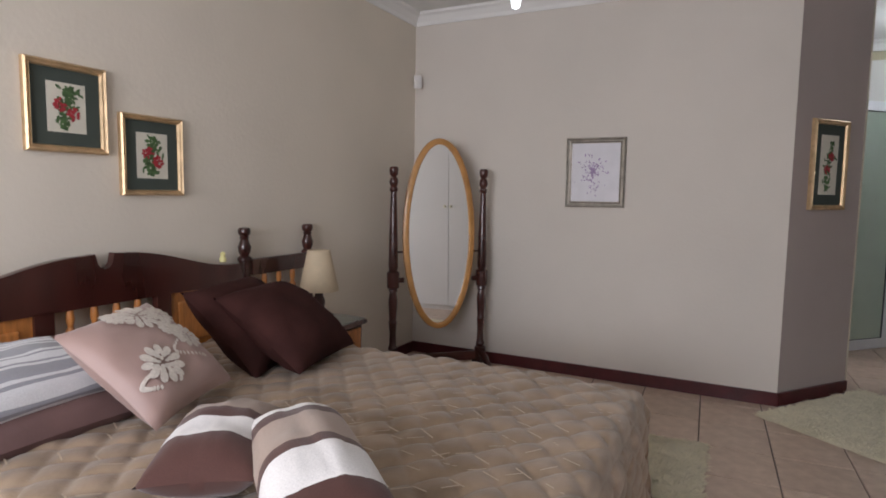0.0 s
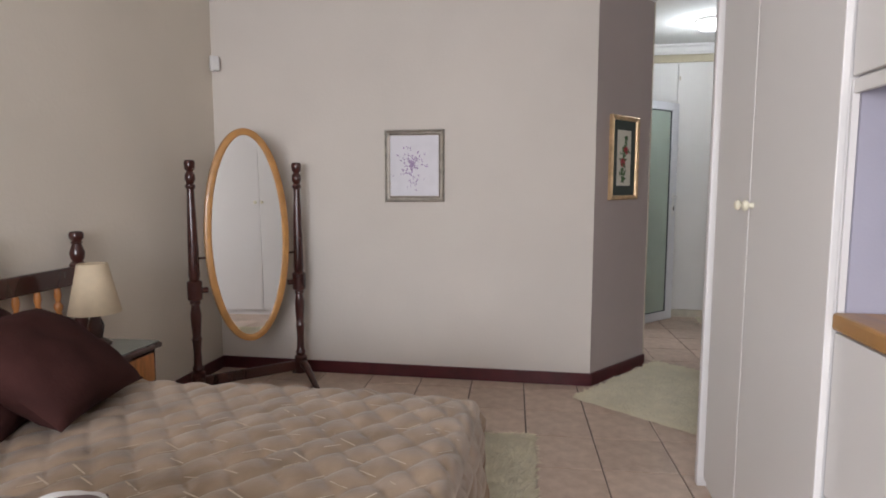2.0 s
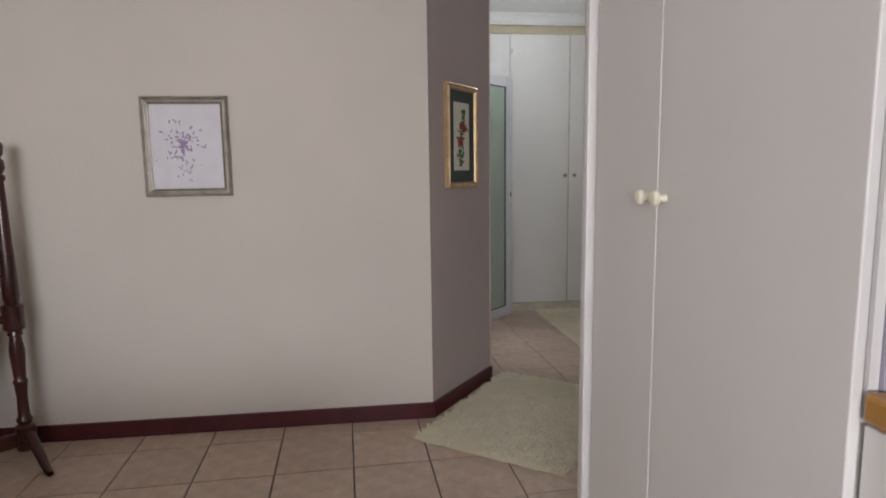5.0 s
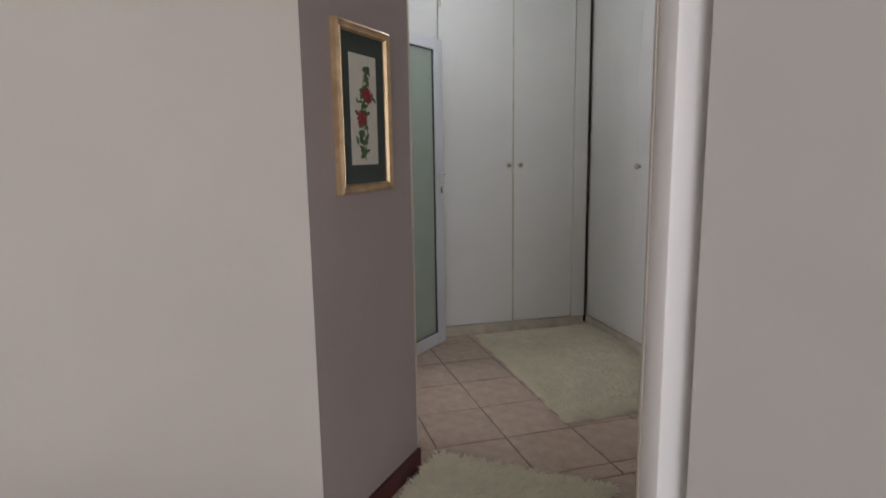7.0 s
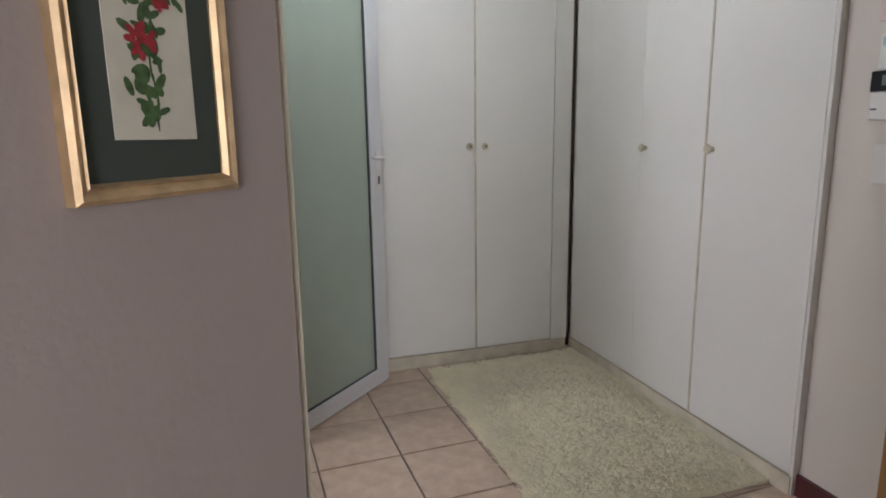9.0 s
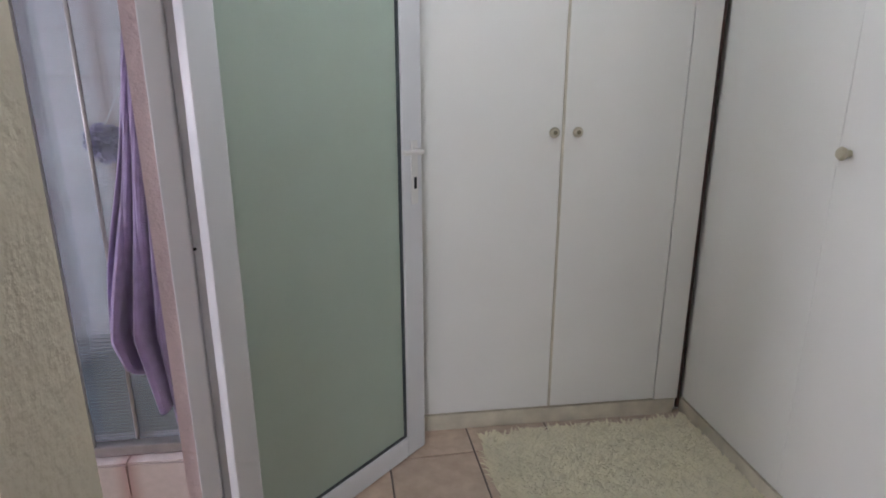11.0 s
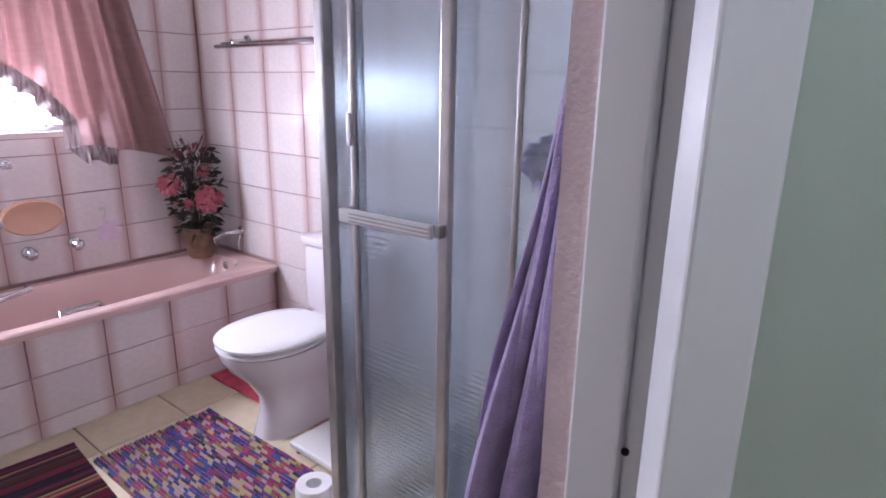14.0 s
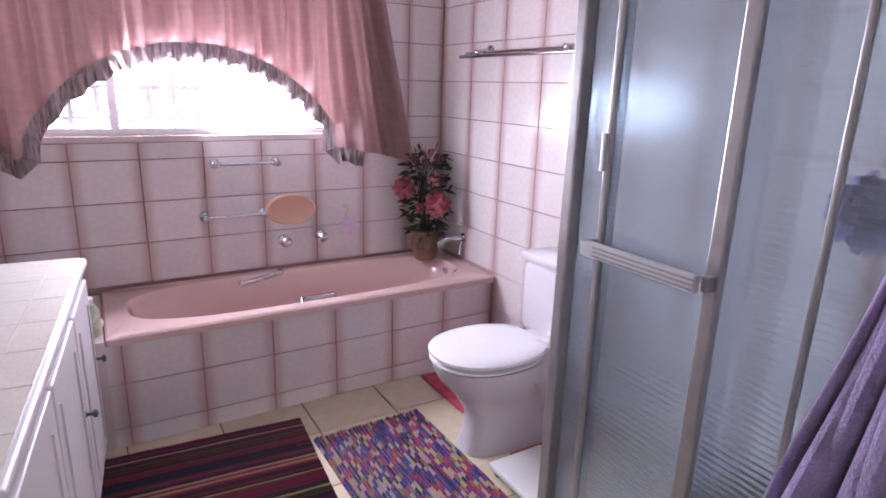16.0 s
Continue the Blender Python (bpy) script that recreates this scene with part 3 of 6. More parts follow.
part("display_band", bm, M_BLACK, pad, "glossy black display band")
bm = bm_new()
box(bm, XE - 0.032, XE - 0.029, 4.905, 5.02, 1.452, 1.482)
part("display", bm, M_LCD, pad, "grey display window")
bm = bm_new()
box(bm, XE - 0.024, XE, 4.90, 5.045, 1.497, 1.60, bev=0.006)
part("cover", bm, M_PLASW, pad)
bm = bm_new()
box(bm, XE - 0.026, XE - 0.023, 4.905, 5.035, 1.565, 1.59)
part("strip", bm, mat("pale_blue_strip", (0.4, 0.52, 0.55), 0.4, bump=0), pad, "pale blue strip")
bm = bm_new()
box(bm, XE - 0.03, XE - 0.0275, 5.03, 5.048, 1.383, 1.388)
part("mark", bm, M_SEAL, pad)
card = thing("wall_card", at(XE, 4.98, 1.75), "small printed card in a pink border", "picture")
bm = bm_new()
box(bm, XE - 0.006, XE, 4.89, 5.07, 1.64, 1.80, bev=0.002)
part("border", bm, mat("pink_border", (0.68, 0.52, 0.5), 0.6), card)
bm = bm_new()
box(bm, XE - 0.008, XE - 0.0055, 4.905, 5.055, 1.655, 1.785)
part("print", bm, mat("yellow_print", (0.72, 0.62, 0.42), 0.6, var=0.4, scale=30, col2=(0.75, 0.7, 0.6)), card, "yellow and cream print")

for ob, dz in ((pad, -0.035), (card, -0.037), (sw, -0.02)):
    ob.matrix_basis = Matrix.Translation((0, 0, dz)) @ ob.matrix_basis

# ---- bedroom: the bed ----
XH = -0.79
SIDE = at(XH, 0.035, 0, 90)        # x runs along the wall (+y), y goes into it
bed = thing("bed", at(0.2, 1.9), "double bed with a dark mahogany headboard, made up", "bed")
top = []
for k in range(41):
    y = 1.14 + k * (2.66 - 1.14) / 40
    d = abs(y - 1.902)
    z = 1.0 if d < 0.08 else 1.0 - 0.105 * (0.5 - 0.5 * math.cos(math.pi * min(1, (d - 0.08) / 0.6)))
    top.append((y, z))
notch = [(1.902 + 0.034 * math.cos(a), 0.985 - 0.042 * math.sin(a)) for a in (math.pi * (1 - k / 12) for k in range(13))]
outline = [p for p in top if p[0] < 1.862] + [(1.862, 1.004)] + notch + [(1.942, 1.004)] + [p for p in top if p[0] > 1.942]
outline += [(2.66, 0.80), (1.14, 0.80)]
bm = bm_new()
prism(bm, outline, 0.035, SIDE)
hb = part("headboard", bm, M_MAHOG, bed, "dark mahogany headboard with a notched, curved top rail")
bm = bm_new()
for a, b in ((1.14, 1.2), (1.63, 1.70), (2.13, 2.20), (2.6, 2.66)):
    box(bm, a, b, 0.0, 0.034, 0.1, 0.805, SIDE)
box(bm, 1.14, 2.66, 0.002, 0.032, 0.42, 0.52, SIDE)
part("stile", bm, M_MAHOG, hb)
for a, b in ((1.2, 1.63), (2.20, 2.6)):
    bm = bm_new()
    box(bm, a, b, 0.014, 0.026, 0.52, 0.80, SIDE)
    box(bm, a + 0.045, b - 0.045, 0.004, 0.02, 0.565, 0.755, SIDE, bev=0.012)
    part("raised_panel", bm, M_ORANGE, hb, "orange-brown raised wooden panel")
SPIN = [(0.012, 0), (0.012, 0.03), (0.018, 0.04), (0.011, 0.055), (0.016, 0.09), (0.02, 0.13), (0.012, 0.17), (0.019, 0.185), (0.019, 0.2), (0.01, 0.215), (0.016, 0.245), (0.012, 0.285)]
for y in (1.801, 1.895, 1.988, 2.083):
    bm = bm_new()
    lathe(bm, SPIN, 12, at(XH - 0.017, y, 0.518))
    part("spindle", bm, M_ORANGE, hb, "turned orange-brown spindle", smooth=True)
POST = [(0.03, 0.0), (0.03, 0.9), (0.036, 0.905), (0.036, 0.92), (0.022, 0.932), (0.03, 0.95), (0.033, 0.975), (0.024, 1.0), (0.02, 1.015), (0.026, 1.022), (0.02, 1.03), (0.03, 1.042), (0.032, 1.06), (0.026, 1.073), (0.012, 1.076)]
for y in (2.69, 1.18):
    bm = bm_new()
    lathe(bm, POST, 16, at(XH - 0.02, y))
    part("bed_post", bm, M_MAHOG, bed, "turned dark post", smooth=True)
bm = bm_new()
box(bm, -0.75, 1.115, 1.17, 2.63, 0.02, 0.30)
part("base", bm, M_CASE, bed)
bm = bm_new()
box(bm, -0.75, 1.125, 1.16, 2.64, 0.30, 0.53, bev=0.05)
part("mattress", bm, M_SHEET, bed)

# the quilted cover: a sheet laid over the mattress that falls at the foot and the sides
QX0, QX1, QY0, QY1, QT = -0.72, 1.17, 1.13, 2.685, 0.555
PITCH = 0.098


def fold(s, lo, hi, r=0.055, back=False):
    """Along a run over an edge: the level place and the drop."""
    if s > hi - r:
        e = s - (hi - r)
        if e < r * math.pi / 2:
            return hi - r + r * math.sin(e / r), r - r * math.cos(e / r)
        return hi, r + e - r * math.pi / 2
    if s < lo + r and not back:
        e = lo + r - s
        if e < r * math.pi / 2:
            return lo + r - r * math.sin(e / r), r - r * math.cos(e / r)
        return lo, r + e - r * math.pi / 2
    return s, 0.0


def quilt_point(u, v):
    s = QX0 + u * (QX1 - QX0 + 0.47)
    t = QY0 - 0.46 + v * (QY1 - QY0 + 0.92)
    x, dx = fold(s, QX0, QX1, back=True)
    y, dy = fold(t, QY0, QY1)
    a, b = (s * 0.76 + t * 0.65) / PITCH, (s * 0.76 - t * 0.65) / PITCH
    puff = 0.018 * (abs(math.sin(math.pi * a)) * abs(math.sin(math.pi * b))) ** 0.34
    wr = 0.007 * noise.noise(V((s * 5, t * 5, 1.7))) + 0.004 * noise.noise(V((s * 16, t * 14, 4.1)))
    drop = max(dx, dy)
    flare = 0.05 * drop + 0.02 * noise.noise(V((s * 4, t * 4, 9.0))) * min(1, drop * 4)
    z = QT + 0.02 * noise.noise(V((s * 1.3, t * 1.3, 0.2))) - drop
    n = puff + wr
    if drop < 0.06:
        return V((x, y, z + n))
    if dx >= dy:
        return V((x + n + flare, y, max(0.03, z)))
    return V((x, y + (n + flare) * (1 if t > 1.9 else -1), max(0.03, z)))


bm = bm_new()
sheet(bm, 250, 250, quilt_point)
cover = new("quilt", finish("quilt", bm, M_QUILT, True))
tagged(cover, "bronze-brown satin quilt with diamond stitching on the bed", "quilt")
sol = cover.modifiers.new("thickness", 'SOLIDIFY')
sol.thickness, sol.offset = 0.012, -1
# short pale bars scattered along the stitching: thread, and satin glints painted in
bm = bm_new()
rng = random.Random(4)
for k in range(-6, 30):
    for j in range(-12, 20):
        for which in (0, 1):
            a, b = (k + 0.5, j) if which else (k, j + 0.5)
            s, t = (a + b) * PITCH / 1.52, (a - b) * PITCH / 1.3
            s, t = s + rng.uniform(-0.03, 0.03), t + rng.uniform(-0.03, 0.03)
            if not (-0.4 < s < QX1 - 0.06 and QY0 + 0.06 < t < QY1 - 0.06) or rng.random() < 0.36:
                continue
            u0, v0 = (s - QX0) / (QX1 - QX0 + 0.47), (t - QY0 + 0.46) / (QY1 - QY0 + 0.92)
            dx, dy = (0.034, 0.04) if which else (0.05, -0.018)
            p, q = quilt_point(u0, v0), quilt_point(u0 + dx / 2.425, v0 + dy / 2.475)
            up, w = V((0, 0, 0.004)), V((-dy, dx, 0)).normalized() * 0.0022
            bm.faces.new([bm.verts.new(c + up) for c in (p - w, q - w, q + w, p + w)])
stitch = part("stitching", bm, M_THREAD_GLINT, None, "pale gold stitching with painted satin glints")
stitch.parent = cover
stitch["kind"] = "stuff"

# ---- pillows ----


def pillow_height(u, v, th, p=2.6):
    return th * max(0.0, (1 - abs(u) ** p)) ** 0.55 * max(0.0, (1 - abs(v) ** p)) ** 0.55


def pillow(name, w, h, th, m, material, label, category="cushion", seed=0, group="", n=26, sag=0.012):
    """A stuffed cushion in its own x-y plane, pointed at the corners, with a seam round it."""
    bm = bm_new()

    def pt(u, v, side):
        a, b = 2 * u - 1, 2 * v - 1
        pinch = 1 - 0.07 * (1 - abs(a) ** 2) * (abs(b) ** 4) - 0.0
        pinch2 = 1 - 0.07 * (1 - abs(b) ** 2) * (abs(a) ** 4)
        z = side * pillow_height(a, b, th)
        wr = sag * noise.noise(V((a * 2.2 + seed, b * 2.2, side))) + 0.3 * sag * noise.noise(V((a * 7 + seed, b * 7, side)))
        k = (1 - a ** 4) * (1 - b ** 4)
        return V((a * w / 2 * pinch2, b * h / 2 * pinch, z + wr * k))

    for side in (1, -1):
        sheet(bm, n, n, lambda u, v: pt(u, v, side))
    bmesh.ops.remove_doubles(bm, verts=bm.verts[:], dist=0.0008)
    ob = new(name, finish(name, bm, material, True))
    ob.matrix_basis = m
    return tagged(ob, label, category, group)


def lay(cx, cy, cz, yaw, tilt, roll=0.0):
    return at(cx, cy, cz, yaw) @ Matrix.Rotation(radians(tilt), 4, 'X') @ Matrix.Rotation(radians(roll), 4, 'Y')



def spread(c, x, y):
    """The pose of a cushion from its middle and the two ways its edges run."""
    ex = V(x).normalized()
    ez = ex.cross(V(y)).normalized()
    ey = ez.cross(ex)
    return Matrix(((ex.x, ey.x, ez.x, c[0]), (ex.y, ey.y, ez.y, c[1]), (ex.z, ey.z, ez.z, c[2]), (0, 0, 0, 1)))


WHITE, BROWN, BEIGE = (0.85, 0.82, 0.8), (0.085, 0.03, 0.022), (0.42, 0.32, 0.26)
M_BOL = stripes("striped_cushion_cloth", [(-0.29, BROWN), (-0.25, WHITE), (-0.155, BROWN), (-0.108, BEIGE), (0.045, BROWN), (0.08, WHITE), (0.198, BROWN), (0.29, BROWN)], 0)
M_BOL2 = stripes("striped_cushion_cloth_wide", [(-0.21, BEIGE), (-0.03, BROWN), (0.01, WHITE), (0.1, BROWN), (0.21, BROWN)], 0)
GREY = (0.36, 0.36, 0.4)
LIGHT = (0.8, 0.8, 0.82)
bands = []
p0 = -0.3
for k, wdt in enumerate((0.07, 0.012, 0.01, 0.03, 0.01, 0.012, 0.05, 0.01, 0.01, 0.03, 0.01, 0.012, 0.06, 0.012, 0.01, 0.03, 0.01, 0.012, 0.06, 0.012, 0.1)):
    bands.append((p0, GREY if k % 2 == 0 else LIGHT))
    p0 += wdt
M_STRIPE = stripes("grey_striped_cotton", bands + [(p0, GREY)], 1)
pillow("pillow", 0.68, 0.46, 0.075, lay(-0.38, 1.36, 0.61, 90, 4), M_CASE, "plum-brown pillow lying flat on the quilt", "pillow", 3)
pillow("pillow", 0.66, 0.45, 0.085, lay(-0.42, 1.38, 0.70, 93, 7), M_STRIPE, "grey and white striped pillow on another pillow", "pillow", 5)
mauve = pillow("cushion", 0.4, 0.4, 0.075, spread((-0.155, 1.655, 0.735), (-0.28, 0.96, 0.06), (-0.75, -0.2, 0.63)), M_MAUVE, "mauve satin cushion with embroidered flowers", "cushion", 8)
pillow("cushion", 0.5, 0.44, 0.1, spread((-0.33, 2.26, 0.72), (-0.25, 0.97, 0), (-0.32, 0.03, 0.3)), M_BROWNP, "dark brown velvet cushion leaning on the headboard", "cushion", 12)
pillow("cushion", 0.48, 0.45, 0.1, spread((-0.18, 2.31, 0.725), (-0.18, 0.98, 0.0), (-0.38, 0.03, 0.26)), M_BROWNP, "dark brown velvet cushion leaning on another", "cushion", 17)
pillow("cushion", 0.41, 0.25, 0.08, lay(0.36, 1.455, 0.65, -57, 2), M_BOL2, "brown, white and beige striped cushion", "cushion", 21)
pillow("cushion", 0.58, 0.25, 0.095, lay(0.655, 1.43, 0.665, -40, 2), M_BOL, "brown, white and beige banded cushion", "cushion", 25)

bm = bm_new()


def stitch_blob(cx, cy, rx, ry, turn, seg=9):
    ct, st = math.cos(turn), math.sin(turn)
    vs = []
    for k in range(seg):
        a = 2 * math.pi * k / seg
        x, y = rx * math.cos(a), ry * math.sin(a)
        px, py = cx + ct * x - st * y, cy + st * x + ct * y
        z = pillow_height(px / 0.2, py / 0.2, 0.075) + 0.009
        vs.append(bm.verts.new((px, py, z)))
    bm.faces.new(vs)


for fx, fy, fr in ((-0.07, -0.06, 0.058), (0.02, 0.125, 0.056), (0.105, -0.01, 0.046), (0.1, 0.1, 0.04), (-0.05, 0.15, 0.03), (0.06, 0.04, 0.028)):
    for ring, cnt in ((1.15, 11), (0.72, 8), (0.35, 5)):
        for k in range(cnt):
            a = 2 * math.pi * k / cnt
            stitch_blob(fx + fr * 0.75 * ring * math.cos(a), fy + fr * 0.75 * ring * math.sin(a), fr * 0.25 * ring + 0.003, fr * 0.15 * ring + 0.003, a)
for k in range(40):
    a = k / 39 * 4.2
    stitch_blob(-0.06 + 0.04 * k / 10 * math.cos(a) * 0.9, -0.13 + 0.1 * math.sin(a * 0.7) * 0.6, 0.008, 0.0045, a)
for k in range(26):
    stitch_blob(0.05 + 0.05 * math.sin(k * 0.3), 0.05 - 0.006 * k, 0.008, 0.004, 1.2 + 0.2 * math.sin(k))
emb = part("embroidery", bm, M_EMB, mauve, "pale embroidered flowers and scrolls", local=True)

# ---- bedside unit, lamp, candle ----
ns = thing("nightstand", at(-0.6, 2.94), "dark wooden nightstand with a glass top beside the bed", "nightstand")
bm = bm_new()
box(bm, -0.82, -0.385, 2.76, 3.12, 0.06, 0.545)
part("body", bm, M_MAHOG, ns)
bm = bm_new()
box(bm, -0.835, -0.36, 2.735, 3.145, 0.545, 0.57, bev=0.008)
part("top", bm, M_MAHOG, ns)
bm = bm_new()
box(bm, -0.825, -0.37, 2.745, 3.135, 0.571, 0.577, bev=0.002)
part("glass", bm, M_DKGLASS, ns, "greenish glass sheet on the top")
for z0, z1 in ((0.4, 0.53), (0.245, 0.385), (0.09, 0.23)):
    bm = bm_new()
    box(bm, -0.385, -0.37, 2.785, 3.095, z0, z1, bev=0.005)
    dr = part("drawer_front", bm, M_ORANGE, ns, "orange-brown drawer front")
    part("knob", knob_bm(at(-0.37, 2.94, (z0 + z1) / 2) @ Matrix.Rotation(radians(90), 4, 'Y'), 0.012), M_BRASS, dr, smooth=True)
rail = thing("bedside_rail", at(-0.81, 2.9), "dark mahogany rail and turned post behind the nightstand", "headboard")
bm = bm_new()
box(bm, 2.69, 3.12, 0.0, 0.03, 0.825, 0.91, SIDE, bev=0.006)
part("rail", bm, M_MAHOG, rail)
bm = bm_new()
lathe(bm, POST, 16, at(XH - 0.02, 3.18))
part("post", bm, M_MAHOG, rail, smooth=True)
for k in range(3):
    bm = bm_new()
    lathe(bm, SPIN, 12, at(XH - 0.017, 2.825 + 0.11 * k, 0.545))
    part("spindle", bm, M_ORANGE, rail, smooth=True)

tl = thing("table_lamp", at(-0.59, 3.01, 0.577), "bedside lamp with a dark turned base and beige shade", "table lamp")
bm = bm_new()
lathe(bm, [(0.06, 0), (0.062, 0.012), (0.045, 0.022), (0.024, 0.035), (0.03, 0.06), (0.034, 0.09), (0.022, 0.125), (0.026, 0.14), (0.012, 0.155), (0.01, 0.24)], 20)
part("base", bm, M_MAHOG, tl, local=True, smooth=True)
bm = bm_new()
n = 32
rings = []
for r, z in ((0.108, 0.15), (0.084, 0.26), (0.061, 0.37), (0.058, 0.37), (0.081, 0.26), (0.105, 0.15)):
    rings.append([bm.verts.new((r * math.cos(2 * math.pi * k / n), r * math.sin(2 * math.pi * k / n), z)) for k in range(n)])
for a, b in zip(rings, rings[1:] + rings[:1]):
    for k in range(n):
        bm.faces.new((a[k], a[(k + 1) % n], b[(k + 1) % n], b[k]))
part("shade", bm, M_SHADE, tl, "beige fabric cone shade", local=True, smooth=True)
cn = thing("candle", at(XH - 0.016, 2.545, 0.913), "short pale yellow candle on the headboard", "candle")
bm = bm_new()
lathe(bm, [(0.016, 0), (0.016, 0.018), (0.011, 0.026), (0.013, 0.04), (0.005, 0.05)], 14)
part("wax", bm, mat("candle_wax", (0.75, 0.68, 0.3), 0.5, bump=0), cn, local=True, smooth=True)

# ---- cheval mirror ----
ML, MR = V((-0.69, 3.915, 0)), V((-0.177, 4.343, 0))
MC = (ML + MR) / 2
MT = 44.2
MM = at(MC.x, MC.y, 0, MT)      # x along the stand, -y towards the room
W2 = 0.325
chev = thing("cheval_mirror", MM, "oval standing mirror between dark turned posts", "mirror")
PP = [(0.032, 0.05), (0.032, 0.16), (0.02, 0.17), (0.026, 0.19), (0.019, 0.21), (0.017, 0.3), (0.021, 0.36), (0.024, 0.37), (0.018, 0.385), (0.022, 0.45), (0.025, 0.52), (0.018, 0.58), (0.024, 0.59), (0.022, 0.605), (0.033, 0.615), (0.034, 0.72), (0.022, 0.73), (0.026, 0.76), (0.024, 0.9), (0.02, 1.1), (0.016, 1.27), (0.022, 1.28), (0.022, 1.295), (0.015, 1.305), (0.024, 1.33), (0.022, 1.36), (0.014, 1.375), (0.022, 1.39), (0.025, 1.425), (0.02, 1.44), (0.012, 1.442)]
for s in (-1, 1):
    bm = bm_new()
    lathe(bm, [(r * 1.28, z) for r, z in PP], 16, at(s * W2, 0))
    part("post", bm, M_MAHOG, chev, smooth=True, local=True)
    for f in (-1, 1):
        bm = bm_new()
        pts = [(s * W2, f * 0.015, 0.12), (s * W2, f * 0.09, 0.11), (s * W2, f * 0.17, 0.065), (s * W2, f * 0.24, 0.022), (s * W2, f * 0.28, 0.014)]
        if f > 0:
            pts = [(x, y * 0.5, z) for x, y, z in pts]
        tube(bm, pts, [0.026, 0.025, 0.021, 0.017, 0.013], 10)
        part("foot", bm, M_MAHOG, chev, "curved dark foot", smooth=True, local=True)
    bm = bm_new()
    tube(bm, [(s * W2, 0, 0.665), (s * (W2 - 0.075), 0, 0.665)], 0.018, 10)
    part("pivot", bm, M_MAHOG, chev, smooth=True, local=True)
    bm = bm_new()
    tube(bm, [(s * W2, 0, 0.86), (s * (W2 - 0.07), 0, 0.86)], 0.007, 10)
    part("pin", bm, M_MAHOG, chev, smooth=True, local=True)
bm = bm_new()
box(bm, -W2, W2, -0.013, 0.013, 0.07, 0.135, bev=0.005)
part("stretcher", bm, M_MAHOG, chev, local=True)
OA, OB, OZ = 0.262, 0.665, 0.98
lean = Matrix.Translation((0, 0, OZ)) @ Matrix.Rotation(radians(-1.1), 4, 'X')
prof = [(-0.021, -0.016), (-0.014, -0.024), (0.004, -0.026), (0.018, -0.018), (0.022, 0.0), (0.018, 0.014), (-0.021, 0.014)]
bm = bm_new()
n = 72
rings = []
for k in range(n):
    a = 2 * math.pi * k / n
    nx, nz = math.cos(a) / OA, math.sin(a) / OB
    L2 = math.hypot(nx, nz)
    c = V(((OA - 0.022) * math.cos(a), 0, (OB - 0.022) * math.sin(a)))
    rings.append([bm.verts.new(lean @ (c + V((nx / L2 * r, d, nz / L2 * r)))) for r, d in prof])
for k in range(n):
    a, b = rings[k], rings[(k + 1) % n]
    for j in range(len(prof)):
        bm.faces.new((a[j], a[(j + 1) % len(prof)], b[(j + 1) % len(prof)], b[j]))
part("oval_frame", bm, M_OVAL, chev, "honey oak oval frame", smooth=True, local=True)
bm = bm_new()
a = [bm.verts.new(lean @ V(((OA - 0.035) * math.cos(2 * math.pi * k / n), -0.008, (OB - 0.035) * math.sin(2 * math.pi * k / n)))) for k in range(n)]
b = [bm.verts.new(q.co + V((0, 0.012, 0))) for q in a]
bm.faces.new(a)
bm.faces.new(b[::-1])
for k in range(n):
    bm.faces.new((a[k], b[k], b[(k + 1) % n], a[(k + 1) % n]))
part("glass", bm, M_MIRROR, chev, "mirror glass", local=True)

# ---- pictures ----


def moulding(bm, w, h, wd, prof, m):
    """A mitred frame with its inside edge wd in from w by h; prof is (inset 0 to 1, rise)."""
    rings = []
    for u, d in prof:
        x, z = w / 2 - u * wd, h / 2 - u * wd
        rings.append([bm.verts.new(m @ V((sx * x, -d, sz * z))) for sx, sz in ((-1, -1), (1, -1), (1, 1), (-1, 1))])
    k = len(rings)
    for i in range(k):
        a, b = rings[i], rings[(i + 1) % k]
        for j in range(4):
            bm.faces.new((a[j], a[(j + 1) % 4], b[(j + 1) % 4], b[j]))


GILT = [(0, 0), (0, 0.02), (0.25, 0.027), (0.5, 0.021), (0.7, 0.018), (0.8, 0.022), (1, 0.012), (1, 0)]


